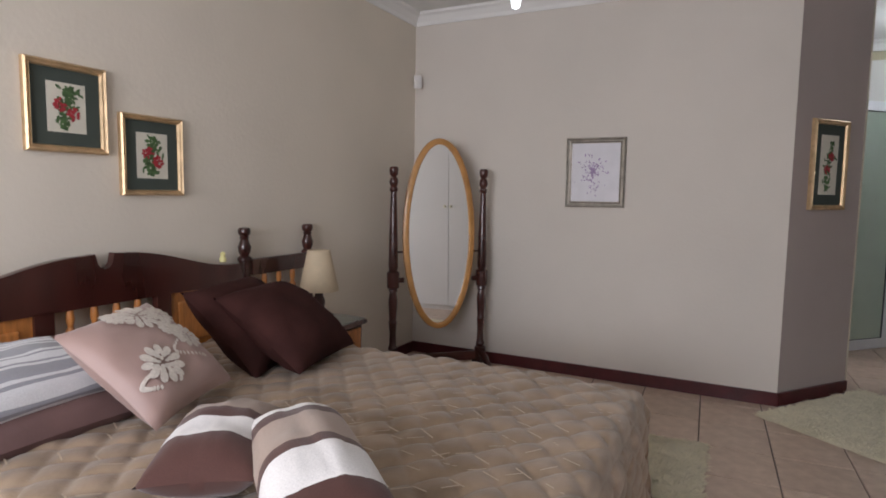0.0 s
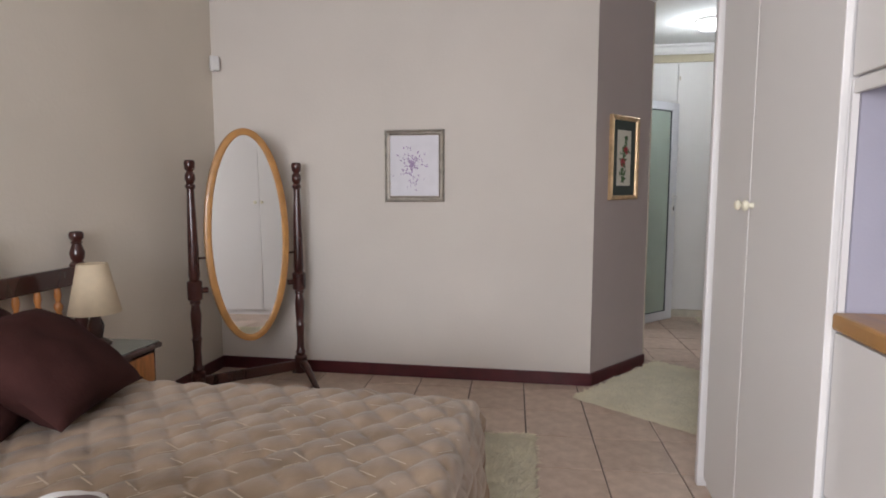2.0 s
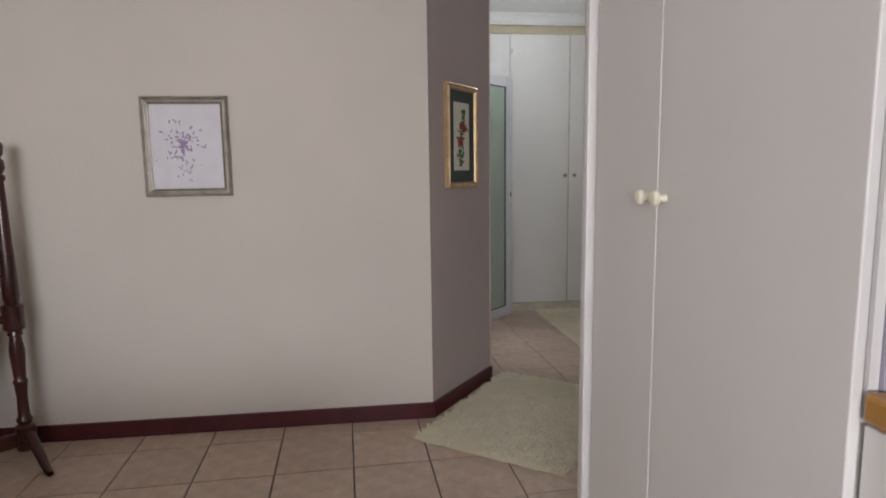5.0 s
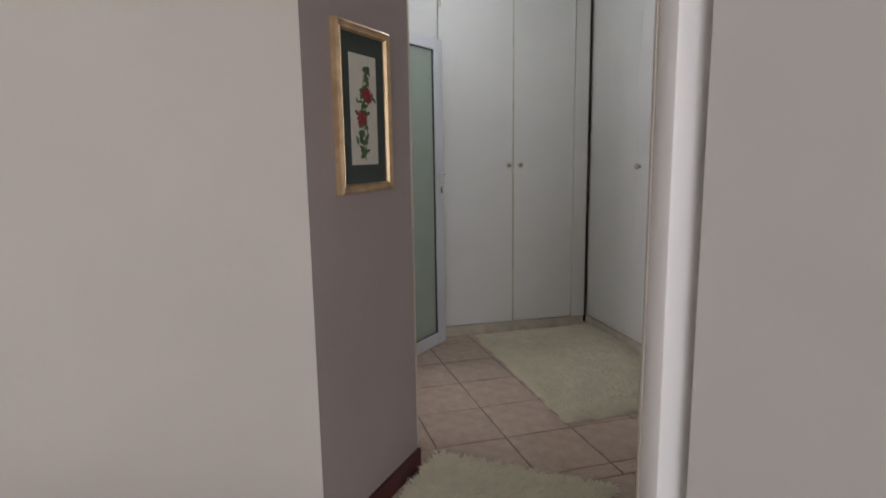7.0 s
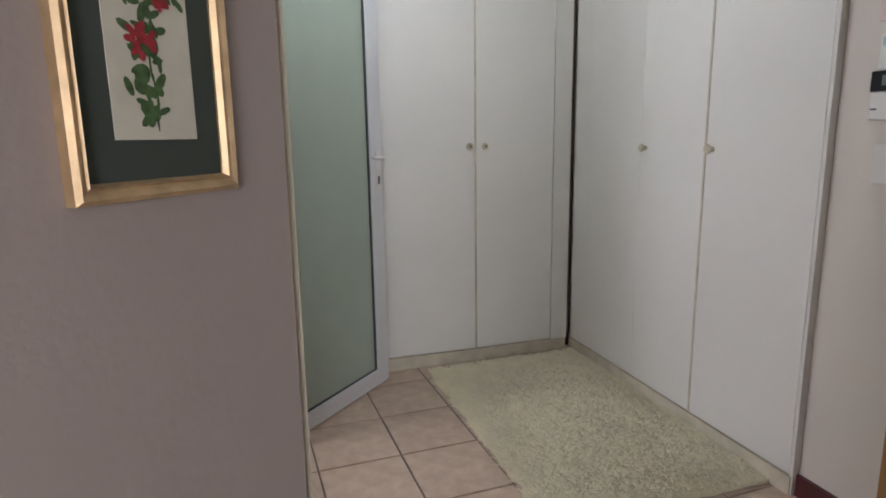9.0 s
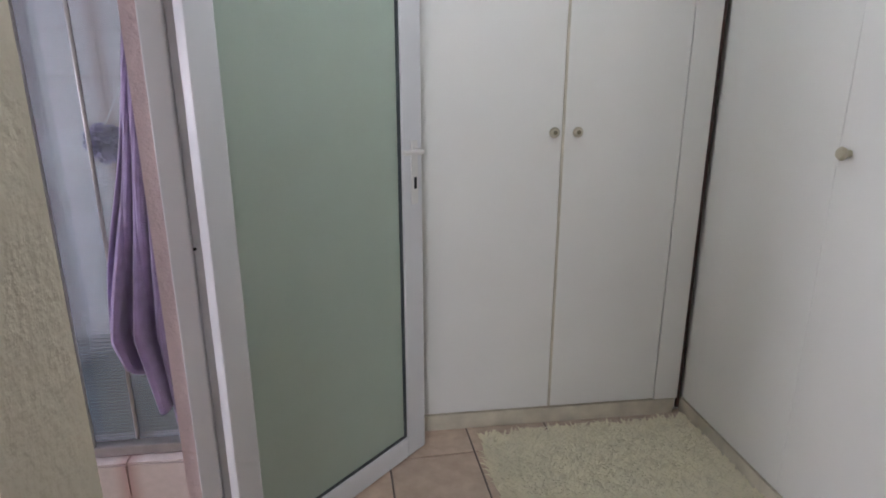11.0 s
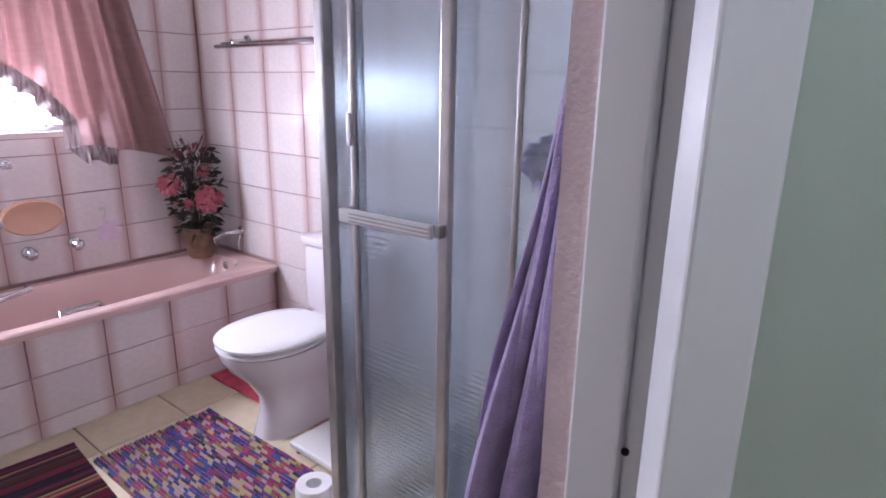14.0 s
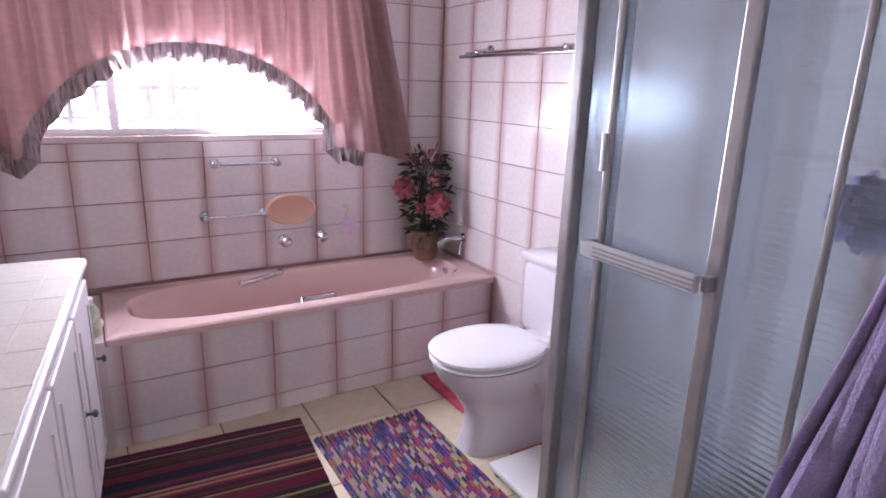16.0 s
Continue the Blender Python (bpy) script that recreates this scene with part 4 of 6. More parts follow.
def picture(m, w, h, wd, frame_mat, mount, art_w, art_h, label, kind, seed):
    """m: x across, -y out of the wall, centred."""
    pic = thing("framed_picture", m, label, "picture")
    bm = bm_new()
    moulding(bm, w, h, wd, GILT, I4)
    part("frame", bm, frame_mat, pic, local=True)
    if mount is not None:
        bm = bm_new()
        box(bm, -w / 2 + wd, w / 2 - wd, -0.008, -0.002, -h / 2 + wd, h / 2 - wd)
        part("mount", bm, mount, pic, "dark green mount", local=True)
    bm = bm_new()
    box(bm, -art_w / 2, art_w / 2, -0.0105, -0.0085, -art_h / 2, art_h / 2)
    art = part("print", bm, M_ART if kind == "rose" else M_ARTW, pic, local=True)
    r = random.Random(seed)
    if kind == "rose":
        tall = art_h / art_w > 1.7
        heads = ((-0.1, -0.08), (0.12, 0.15)) if tall else ((-0.16, 0.06), (0.17, -0.12))
        bm = bm_new()
        for _ in range(80):
            t = r.uniform(-0.42, 0.42)
            x = (0.1 * math.sin(t * 6) + r.gauss(0, 0.13)) * (1.1 - abs(t))
            disc(bm, (x * art_w, t * art_h), 0.07 * art_w * r.uniform(0.7, 1.6), 0.045 * art_w * r.uniform(0.6, 1.2), I4, 8, r.uniform(0, 3), 0.0112 + r.random() * 0.0008)
        for k in range(14):
            disc(bm, ((0.03 * math.sin(k)) * art_w, (-0.42 + k * 0.055) * art_h), 0.014 * art_w, 0.05 * art_h, I4, 6, 0.1, 0.0111)
        part("leaves", bm, M_LEAF, art, "green leaves", local=True)
        for hx, hz in heads:
            bm = bm_new()
            for k in range(26):
                a, q = r.uniform(0, 6.3), 0.165 * art_w * math.sqrt(r.random())
                disc(bm, (hx * art_w + q * math.cos(a), hz * art_h + q * math.sin(a)), 0.05 * art_w, 0.035 * art_w, I4, 8, a, 0.0125 + r.random() * 0.001)
            part("rose", bm, M_RED, art, "red rose", local=True)
    else:
        bm = bm_new()
        for _ in range(150):
            a, q = r.uniform(0, 6.3), abs(r.gauss(0, 0.17))
            disc(bm, (q * math.cos(a) * art_w - 0.05 * art_w, q * 0.9 * math.sin(a) * art_h + 0.03 * art_h), 0.026 * art_w * r.uniform(0.4, 1.2), 0.012 * art_w * r.uniform(0.5, 1.2), I4, 7, r.uniform(0, 3), 0.0112 + r.random() * 0.001)
        for k in range(18):
            disc(bm, ((-0.05 + 0.006 * k * math.sin(k)) * art_w, (-0.05 - 0.018 * k) * art_h), 0.008 * art_w, 0.02 * art_h, I4, 6, 0.2, 0.011)
        part("blossoms", bm, M_PINKP, art, "mauve blossoms", local=True)
        bm = bm_new()
        moulding(bm, w - 1.5 * wd, h - 1.5 * wd, wd * 0.45, [(0, 0.012), (0, 0.019), (1, 0.016), (1, 0.01)], I4)
        part("inner_moulding", bm, M_SILVD, pic, "dark pewter inner moulding", local=True)
    return pic


picture(at(XB + 0.001, 1.85, 1.562, 90), 0.31, 0.335, 0.026, M_GOLD, M_MATGR, 0.145, 0.185, "gilt-framed red rose print with a dark green mount", "rose", 1)
picture(at(XB + 0.001, 2.21, 1.405, 90), 0.302, 0.342, 0.024, M_GOLD, M_MATGR, 0.15, 0.195, "smaller gilt-framed red rose print with a green mount", "rose", 2)
picture(at(0.548, YB - 0.001, 1.422, 0), 0.396, 0.468, 0.03, M_SILV, None, 0.325, 0.39, "silver-framed pale print of mauve blossoms", "blossom", 3)
picture(DM @ at(0.315, -0.001, 1.473, 0), 0.335, 0.545, 0.03, M_GOLD, M_MATGR, 0.165, 0.36, "tall gilt-framed rose print with a dark green mount", "rose", 5)

# motion sensor high in the corner
pir = thing("alarm_sensor", at(XB + 0.05, YB - 0.05, 2.11, 45), "small white alarm sensor high in the corner", "sensor")
bm = bm_new()
box(bm, -0.03, 0.03, -0.02, 0.02, -0.05, 0.05, bev=0.01)
part("case", bm, M_PLASW, pir, local=True)
bm = bm_new()
box(bm, -0.02, 0.02, -0.024, -0.018, -0.02, 0.015, bev=0.002)
part("lens", bm, M_CREAM, pir, local=True)

# pendant lamp over the bed
pend = thing("pendant_lamp", at(0.663, 2.59, CEIL), "slim white pendant bulb hanging from the ceiling", "pendant lamp")
bm = bm_new()
lathe(bm, [(0.045, -0.025), (0.05, 0)], 20, at(0.663, 2.59, CEIL))
part("rose", bm, M_PLASW, pend, smooth=True)
bm = bm_new()
tube(bm, [(0.663, 2.59, CEIL - 0.02), (0.663, 2.59, 2.12)], 0.004, 8)
part("cord", bm, M_PLASW, pend)
bm = bm_new()
lathe(bm, [(0.006, 1.945), (0.014, 1.95), (0.017, 1.97), (0.017, 2.08), (0.01, 2.12)], 16, at(0.663, 2.59))
part("bulb", bm, M_EMIT, pend, "lit white bulb", smooth=True)

# ---- shaggy rugs ----


def shag(m, w, l, label, seed, dens=9000):
    r = random.Random(seed)
    bm = bm_new()
    nx, ny = int(w / 0.035), int(l / 0.035)

    def pt(u, v):
        a, b = 2 * u - 1, 2 * v - 1
        e = min(1 - abs(a), 1 - abs(b))
        x = a * w / 2 + 0.02 * noise.noise(V((a * 3, b * 9, seed)))
        y = b * l / 2 + 0.02 * noise.noise(V((a * 9, b * 3, seed + 7)))
        return V((x, y, 0.004 + min(1, e * 8) * 0.012 + 0.004 * noise.noise(V((x * 20, y * 20, seed)))))

    sheet(bm, nx, ny, pt)
    for _ in range(dens):
        u, v = r.uniform(0, 1), r.uniform(0, 1)
        p = pt(u, v)
        d = noise.noise(V((p.x * 4, p.y * 4, seed + 3))) * 2 + r.uniform(-1.5, 1.5)
        ln, wd = r.uniform(0.022, 0.045), r.uniform(0.0025, 0.005)
        f = V((math.cos(d), math.sin(d), 0))
        g = V((-f.y, f.x, 0)) * wd
        tip = p + f * ln + V((0, 0, r.uniform(0.004, 0.016)))
        tip.z = max(0.003, tip.z)
        mid = p + f * ln * 0.5 + V((0, 0, 0.01))
        q = [bm.verts.new(c) for c in (p - g, p + g, mid + g, tip, mid - g)]
        bm.faces.new((q[0], q[1], q[2], q[4]))
        bm.faces.new((q[4], q[2], q[3]))
    ob = new("shaggy_rug", finish("shaggy_rug", bm, M_RUG, True))
    ob.matrix_basis = m
    return tagged(ob, label, "rug")


shag(at(2.20, 4.47, 0, 53), 1.06, 0.76, "cream shaggy rug lying across the passage", 11)
shag(at(3.35, 5.985, 0, 91), 1.46, 0.93, "large cream shaggy rug before the cupboards", 12, 14000)
shag(at(0.845, 3.24, 0, 1), 1.03, 0.86, "cream shaggy rug beside the bed", 13, 9000)

# ---- floor tiles of bedroom and dressing room ----
PT = 0.343


def tile_mesh(name, material):
    bm = bm_new()
    box(bm, -0.5, 0.5, -0.5, 0.5, -0.006, 0.0)
    for q in bm.verts:
        if q.co.z > -0.003:
            q.co.x *= 0.992
            q.co.y *= 0.992
    return finish(name, bm, material)


def lay_tiles(mesh, parent, m, u0, u1, v0, v1, pitch_u, pitch_v, ou, ov, gap, skip=None):
    """Rectangular tiles on the plane of m; whole joints at ou, ov; cut at the borders."""
    inv = root_matrix(parent).inverted()
    for i in range(math.floor((u0 - ou) / pitch_u), math.ceil((u1 - ou) / pitch_u)):
        for j in range(math.floor((v0 - ov) / pitch_v), math.ceil((v1 - ov) / pitch_v)):
            a, b = max(u0, ou + i * pitch_u), min(u1, ou + (i + 1) * pitch_u)
            c, d = max(v0, ov + j * pitch_v), min(v1, ov + (j + 1) * pitch_v)
            if b - a < 0.02 or d - c < 0.02 or (skip and skip((a + b) / 2, (c + d) / 2)):
                continue
            t = new("tile", mesh)
            t.parent = parent
            t.matrix_basis = inv @ m @ Matrix.Translation(((a + b) / 2, (c + d) / 2, 0)) @ Matrix.Diagonal((b - a - gap, d - c - gap, 1, 1))
    return parent


TM = tile_mesh("floor_tile", M_TILE)

# ---- bathroom materials ----
M_PTILE = tile_mat("pink_glazed_tile", (0.68, 0.6, 0.59), (0.52, 0.37, 0.35), 0.24)
M_PPLAIN = mat("pink_glazed_lining", (0.6, 0.5, 0.48), 0.2, var=0.06)
M_PGROUT = mat("brown_pink_grout", (0.34, 0.22, 0.2), 0.9, var=0.2)
M_BFLOOR = mat("cream_floor_tile", (0.56, 0.47, 0.33), 0.35, var=0.08, scale=6, bump=0.04, rand=0.05)
M_TUB = mat("pink_enamel", (0.6, 0.41, 0.385), 0.1, var=0.02, scale=3, bump=0, coat=0.5)
M_PORC = mat("pale_porcelain", (0.64, 0.59, 0.615), 0.08, var=0.02, scale=3, bump=0, coat=0.5)
M_SEATW = mat("white_toilet_seat", (0.76, 0.74, 0.75), 0.15, var=0.01, bump=0)
M_TOWEL = mat("lilac_towelling", (0.33, 0.25, 0.46), 0.95, var=0.15, scale=30, bump=0.6, fine=260, sheen=0.5)
M_CTOP = mat("cream_vanity_tile", (0.66, 0.6, 0.54), 0.12, var=0.05, scale=8, bump=0.04, fine=20)
M_VAN = mat("white_painted_vanity", (0.68, 0.62, 0.64), 0.4, var=0.03, scale=4, bump=0.05, fine=60)
M_REDMAT = mat("crimson_pedestal_mat", (0.42, 0.05, 0.09), 0.95, var=0.25, scale=30, bump=0.5, fine=150)
M_PAPER = mat("toilet_paper", (0.78, 0.76, 0.76), 0.9, var=0.03, bump=0.1)
M_CARD = mat("brown_card", (0.2, 0.13, 0.08), 0.9)
M_SOAP = mat("peach_soap_dish", (0.62, 0.36, 0.25), 0.3, var=0.06, bump=0)
M_POT = mat("painted_pot", (0.12, 0.075, 0.035), 0.4, var=0.5, scale=22, col2=(0.2, 0.1, 0.06))
M_DLEAF = mat("dark_silk_leaf", (0.06, 0.032, 0.026), 0.8, var=0.5, scale=30, rand=0.2, col2=(0.03, 0.034, 0.018))
M_BLOOM = mat("pink_silk_flower", (0.45, 0.11, 0.14), 0.7, var=0.3, scale=40)
M_STICK = mat("faded_lilac_print", (0.62, 0.45, 0.58), 0.3, var=0.1, scale=30)
M_STICKG = mat("faded_green_print", (0.5, 0.46, 0.4), 0.3, var=0.1, scale=30)
M_SPRAY = mat("wine_red_spray", (0.13, 0.025, 0.03), 0.85, var=0.4, scale=30)
M_PUFF = mat("lilac_net", (0.36, 0.3, 0.6), 0.8, var=0.2, scale=40, sheen=0.3)


def add_translucent(m, col, fac):
    nt = m.node_tree
    out = [q for q in nt.nodes if q.type == 'OUTPUT_MATERIAL'][0]
    b = nt.nodes["Principled BSDF"]
    tr = nt.nodes.new("ShaderNodeBsdfTranslucent")
    tr.inputs["Color"].default_value = (*col, 1)
    mx = nt.nodes.new("ShaderNodeMixShader")
    mx.inputs[0].default_value = fac
    nt.links.new(b.outputs[0], mx.inputs[1])
    nt.links.new(tr.outputs[0], mx.inputs[2])
    nt.links.new(mx.outputs[0], out.inputs["Surface"])
    return m


M_CURT = add_translucent(mat("dusty_pink_curtain", (0.3, 0.185, 0.18), 0.9, var=0.1, scale=14, bump=0.2, fine=200, stretch=(1, 1, 3)), (0.3, 0.15, 0.145), 0.13)
M_FRILL = add_translucent(mat("striped_frill", (0.22, 0.13, 0.14), 0.9, var=0.5, scale=25, bump=0.15, stretch=(1, 3, 0.3), col2=(0.5, 0.42, 0.42)), (0.2, 0.13, 0.14), 0.03)


def ripple_glass(name, rough, col):
    """Obscured shower glass with level ripples pressed into it."""
    m = bpy.data.materials.new(name)
    m.use_nodes = True
    nt = m.node_tree
    b = nt.nodes["Principled BSDF"]
    b.inputs["Base Color"].default_value = (*col, 1)
    b.inputs["Roughness"].default_value = rough
    b.inputs["Transmission Weight"].default_value = 0.93
    b.inputs["IOR"].default_value = 1.5
    b.inputs["Coat Weight"].default_value, b.inputs["Coat Roughness"].default_value = 1.0, 0.09
    co = nt.nodes.new("ShaderNodeTexCoord")
    wv = nt.nodes.new("ShaderNodeTexWave")
    wv.bands_direction = 'Z'
    wv.inputs["Scale"].default_value, wv.inputs["Distortion"].default_value = 24, 1.2
    wv.inputs["Detail"].default_value, wv.inputs["Detail Scale"].default_value = 2, 1.5
    nt.links.new(co.outputs["Object"], wv.inputs["Vector"])
    bp = nt.nodes.new("ShaderNodeBump")
    bp.inputs["Strength"].default_value, bp.inputs["Distance"].default_value = 0.13, 0.006
    nt.links.new(wv.outputs["Fac"], bp.inputs["Height"])
    nt.links.new(bp.outputs[0], b.inputs["Normal"])
    return m


M_SHGL = ripple_glass("rippled_shower_glass", 0.07, (0.52, 0.61, 0.67))
M_WIRE = mat("glass_line", (0.42, 0.45, 0.5), 0.4, metal=0.2)
M_SHGL2 = ripple_glass("clear_shower_glass", 0.03, (0.9, 0.93, 0.96))

add_translucent(M_RUG, (0.85, 0.79, 0.62), 0.2)

# ---- bathroom shell ----
WY0, WY1, WZ0, WZ1 = 5.15, 6.84, 1.145, 2.25
bm = bm_new()
box(bm, XW - 0.16, XW, 4.66, YN + 0.15, 0, WZ0)
box(bm, XW - 0.16, XW, 4.66, YN + 0.15, WZ1, CEIL)
box(bm, XW - 0.16, XW, 4.66, WY0, WZ0, WZ1)
box(bm, XW - 0.16, XW, WY1, YN + 0.15, WZ0, WZ1)
wall_w = structure("wall_bath_west", bm, M_PGROUT, "tiled bathroom wall below and round the window", "wall")
wall_n = slab("wall_bath_north", XW, 1.905, YN, YN + 0.15, 0, CEIL, M_PGROUT, "pink tiled bathroom wall", "wall")
slab("shower_lining", 1.897, 1.9045, 6.50, YN - 0.008, 0.25, 2.2, M_PPLAIN, "pink tiled side of the shower", "wall")
slab("window_sill", XW - 0.15, XW + 0.004, WY0, WY1, WZ0 - 0.012, WZ0 + 0.012, M_PPLAIN, "pink glazed window sill", "window sill")

win = thing("bathroom_window", at(XW - 0.1, 6.0, WZ0), "white steel bathroom window with burglar bars", "window")
bm = bm_new()
for y in (WY0, 5.72, 6.335, WY1 - 0.035):
    box(bm, XW - 0.11, XW - 0.075, y, y + 0.035, WZ0 + 0.012, WZ1)
for z in (WZ0 + 0.012, 1.75, WZ1 - 0.035):
    box(bm, XW - 0.108, XW - 0.077, WY0, WY1, z, z + 0.03)
part("window_frame", bm, M_ALUW, win)
y = WY0 + 0.1
while y < WY1 - 0.05:
    bm = bm_new()
    box(bm, XW - 0.15, XW - 0.143, y, y + 0.02, WZ0 + 0.02, WZ1 - 0.02)
    part("burglar_bar", bm, M_ALUW, win)
    y += 0.105
for z in (1.225, 1.36, 1.6):
    bm = bm_new()
    box(bm, XW - 0.142, XW - 0.135, WY0, WY1, z, z + 0.014)
    part("burglar_bar", bm, M_ALUW, win)
bm = bm_new()
box(bm, XW - 0.072, XW - 0.06, 6.62, 6.75, 1.175, 1.187)
lathe(bm, [(0.012, 0), (0.012, 0.012), (0.004, 0.016)], 10, at(XW - 0.066, 6.70, 1.187))
part("window_stay", bm, M_CHROME, win)
# a low honeycomb screen wall outside the window
bm = bm_new()
for i in range(34):
    for j in range(12):
        yy, zz = 4.9 + i * 0.075 + (j % 2) * 0.0375, 0.86 + j * 0.045
        disc(bm, (0, 0), 0.034, 0.02, Matrix.Translation((-1.75, yy, zz)) @ Matrix.Rotation(radians(90), 4, 'Z'), 6)
scr = tagged(part("garden_screen", bm, add_translucent(mat("grey_screen", (0.3, 0.28, 0.32), 0.8, var=0.2), (0.38, 0.34, 0.4), 0.11)), "pale grey honeycomb screen outside the window", "screen", kind="stuff")
bm = bm_new()
box(bm, -1.8, -1.7, 4.6, 7.8, -0.1, 0.83)
structure("garden_wall", bm, M_CEIL, "low pale wall outside under the screen", "wall")

# ---- wall tiles ----
WT = tile_mesh("wall_tile", M_PTILE)
MW = Matrix(((0, 0, 1, XW + 0.006), (1, 0, 0, 0), (0, 1, 0, 0), (0, 0, 0, 1)))
MN = Matrix(((1, 0, 0, 0), (0, 0, -1, YN - 0.006), (0, 1, 0, 0), (0, 0, 0, 1)))
PU, PV = 0.268, 0.19
lay_tiles(WT, wall_w, MW, 5.0, YN - 0.006, 0.486, WZ0 - 0.014, PU, PV, 5.546, 0.676, 0.004)
lay_tiles(WT, wall_w, MW, WY1, YN - 0.006, WZ0 - 0.014, 2.4, PU, PV, 5.546, 0.676, 0.004)
lay_tiles(WT, wall_n, MN, XW + 0.006, 1.89, 0.0, 2.4, 0.28, PV, -0.317, 0.676, 0.004, skip=lambda u, v: u < -0.3 and v < 0.4)

# ---- bathtub ----
TX0, TX1, TY0, TY1, TZ = XW + 0.008, -0.29, 5.60, YN - 0.008, 0.474
tub = thing("bathtub", at(-0.6, 6.5), "built-in pink enamel bathtub with a tiled front", "bathtub")
cx, cy = (TX0 + TX1) / 2 - 0.02, (TY0 + TY1) / 2
hx, hy = (TX1 - TX0) / 2, (TY1 - TY0) / 2
N = 96


def sup(a, ax, ay, p):
    c, s = math.cos(a), math.sin(a)
    return ax * math.copysign(abs(c) ** (2 / p), c), ay * math.copysign(abs(s) ** (2 / p), s)


bm = bm_new()
rings = []
spec = [(hx, hy, 60, TZ - 0.035, 0), (hx, hy, 60, TZ - 0.008, 0), (hx - 0.008, hy - 0.008, 40, TZ, 0), (hx - 0.055, hy - 0.09, 3.2, TZ - 0.002, 1), (hx - 0.07, hy - 0.105, 3.1, TZ - 0.02, 1), (hx - 0.09, hy - 0.14, 3.0, TZ - 0.15, 1), (hx - 0.12, hy - 0.22, 2.9, TZ - 0.33, 1), (hx - 0.17, hy - 0.32, 2.7, TZ - 0.37, 1)]
for ax, ay, p, z, ins in spec:
    ring = []
    for k in range(N):
        x, y = sup(2 * math.pi * k / N, ax, ay, p)
        ring.append(bm.verts.new(((TX0 + TX1) / 2 + x - (0.012 if ins else 0), cy + y, z)))
    rings.append(ring)
for a, b in zip(rings, rings[1:]):
    for k in range(N):
        bm.faces.new((a[k], a[(k + 1) % N], b[(k + 1) % N], b[k]))
bm.faces.new(rings[-1])
part("basin", bm, M_TUB, tub, "glossy pink enamel basin", smooth=True)
PX = -0.318
bm = bm_new()
box(bm, PX - 0.07, PX - 0.006, 5.40, TY1, 0.0, TZ - 0.04)
panel = part("front_panel", bm, M_PGROUT, tub, "tiled front panel")
MP = Matrix(((0, 0, 1, PX), (1, 0, 0, 0), (0, 1, 0, 0), (0, 0, 0, 1)))
lay_tiles(WT, panel, MP, 5.40, TY1, 0.0, TZ - 0.04, 0.284, 0.19, 6.50, 0.078, 0.004)
bm = bm_new()
box(bm, TX0, PX + 0.002, 5.36, TY0 - 0.004, 0.0, 0.455, bev=0.004)
part("end_ledge", bm, M_PPLAIN, tub, "pink tiled ledge at the tub end")
bm = bm_new()
lathe(bm, [(0.022, 0), (0.02, 0.008), (0.008, 0.012)], 16, Matrix.Translation((-0.595, TY1 - 0.118, 0.435)) @ Matrix.Rotation(radians(90), 4, 'X'))
part("overflow", bm, M_CHROME, tub, "chrome overflow knob", smooth=True)
for pts in ([(-0.835, 6.2, 0.44), (-0.80, 6.2, 0.445), (-0.79, 6.24, 0.455), (-0.79, 6.36, 0.475), (-0.80, 6.4, 0.48), (-0.84, 6.4, 0.48)], [(-0.36, 6.36, 0.45), (-0.385, 6.37, 0.475), (-0.385, 6.52, 0.478), (-0.36, 6.53, 0.455)]):
    bm = bm_new()
    tube(bm, pts, 0.012, 10)
    part("grab_handle", bm, M_CHROME, tub, "chrome grab handle", smooth=True)

# ---- fittings on the tiled walls ----
for k, (y0, y1, z) in enumerate(((6.13, 6.415, 1.025), (6.067, 6.343, 0.775))):
    r = thing("grab_rail", at(XW, (y0 + y1) / 2, z), "short chrome rail on the tiled wall", "towel rail", "chrome rails over the tub")
    bm = bm_new()
    tube(bm, [(XW + 0.045, y0 - 0.01, z), (XW + 0.045, y1 + 0.01, z)], 0.0085, 12)
    part("bar", bm, M_CHROME, r, smooth=True)
    for y in (y0, y1):
        bm = bm_new()
        lathe(bm, [(0.024, 0.0), (0.022, 0.008), (0.013, 0.014), (0.013, 0.04), (0.016, 0.055), (0.008, 0.06)], 14, Matrix.Translation((XW + 0.006, y, z)) @ Matrix.Rotation(radians(90), 4, 'Y'))
        part("bracket", bm, M_CHROME, r, smooth=True)
sd = thing("soap_dish", at(XW + 0.006, 6.483, 0.78), "oval peach soap dish fixed on the tiles", "soap dish")
bm = bm_new()
lathe(bm, [(0.13, 0), (0.13, 0.012), (0.12, 0.02), (0.105, 0.012), (0.02, 0.008)], 32, Matrix.Translation((XW + 0.006, 6.483, 0.78)) @ Matrix.Rotation(radians(90), 4, 'Y'), sx=0.62)
part("dish", bm, M_SOAP, sd, smooth=True)
for y, z in ((6.443, 0.62), (6.637, 0.628)):
    tp = thing("bath_tap", at(XW + 0.006, y, z), "round chrome tap handle on the tiles", "tap", "bath taps")
    bm = bm_new()
    lathe(bm, [(0.03, 0), (0.028, 0.008), (0.012, 0.014), (0.012, 0.03), (0.025, 0.034), (0.028, 0.05), (0.02, 0.062), (0.006, 0.064)], 16, Matrix.Translation((XW + 0.006, y, z)) @ Matrix.Rotation(radians(90), 4, 'Y'))
    part("handle", bm, M_CHROME, tp, smooth=True)
sp = thing("bath_spout", at(-0.67, YN - 0.006, 0.6), "chrome bath spout with a side lever", "tap")
bm = bm_new()
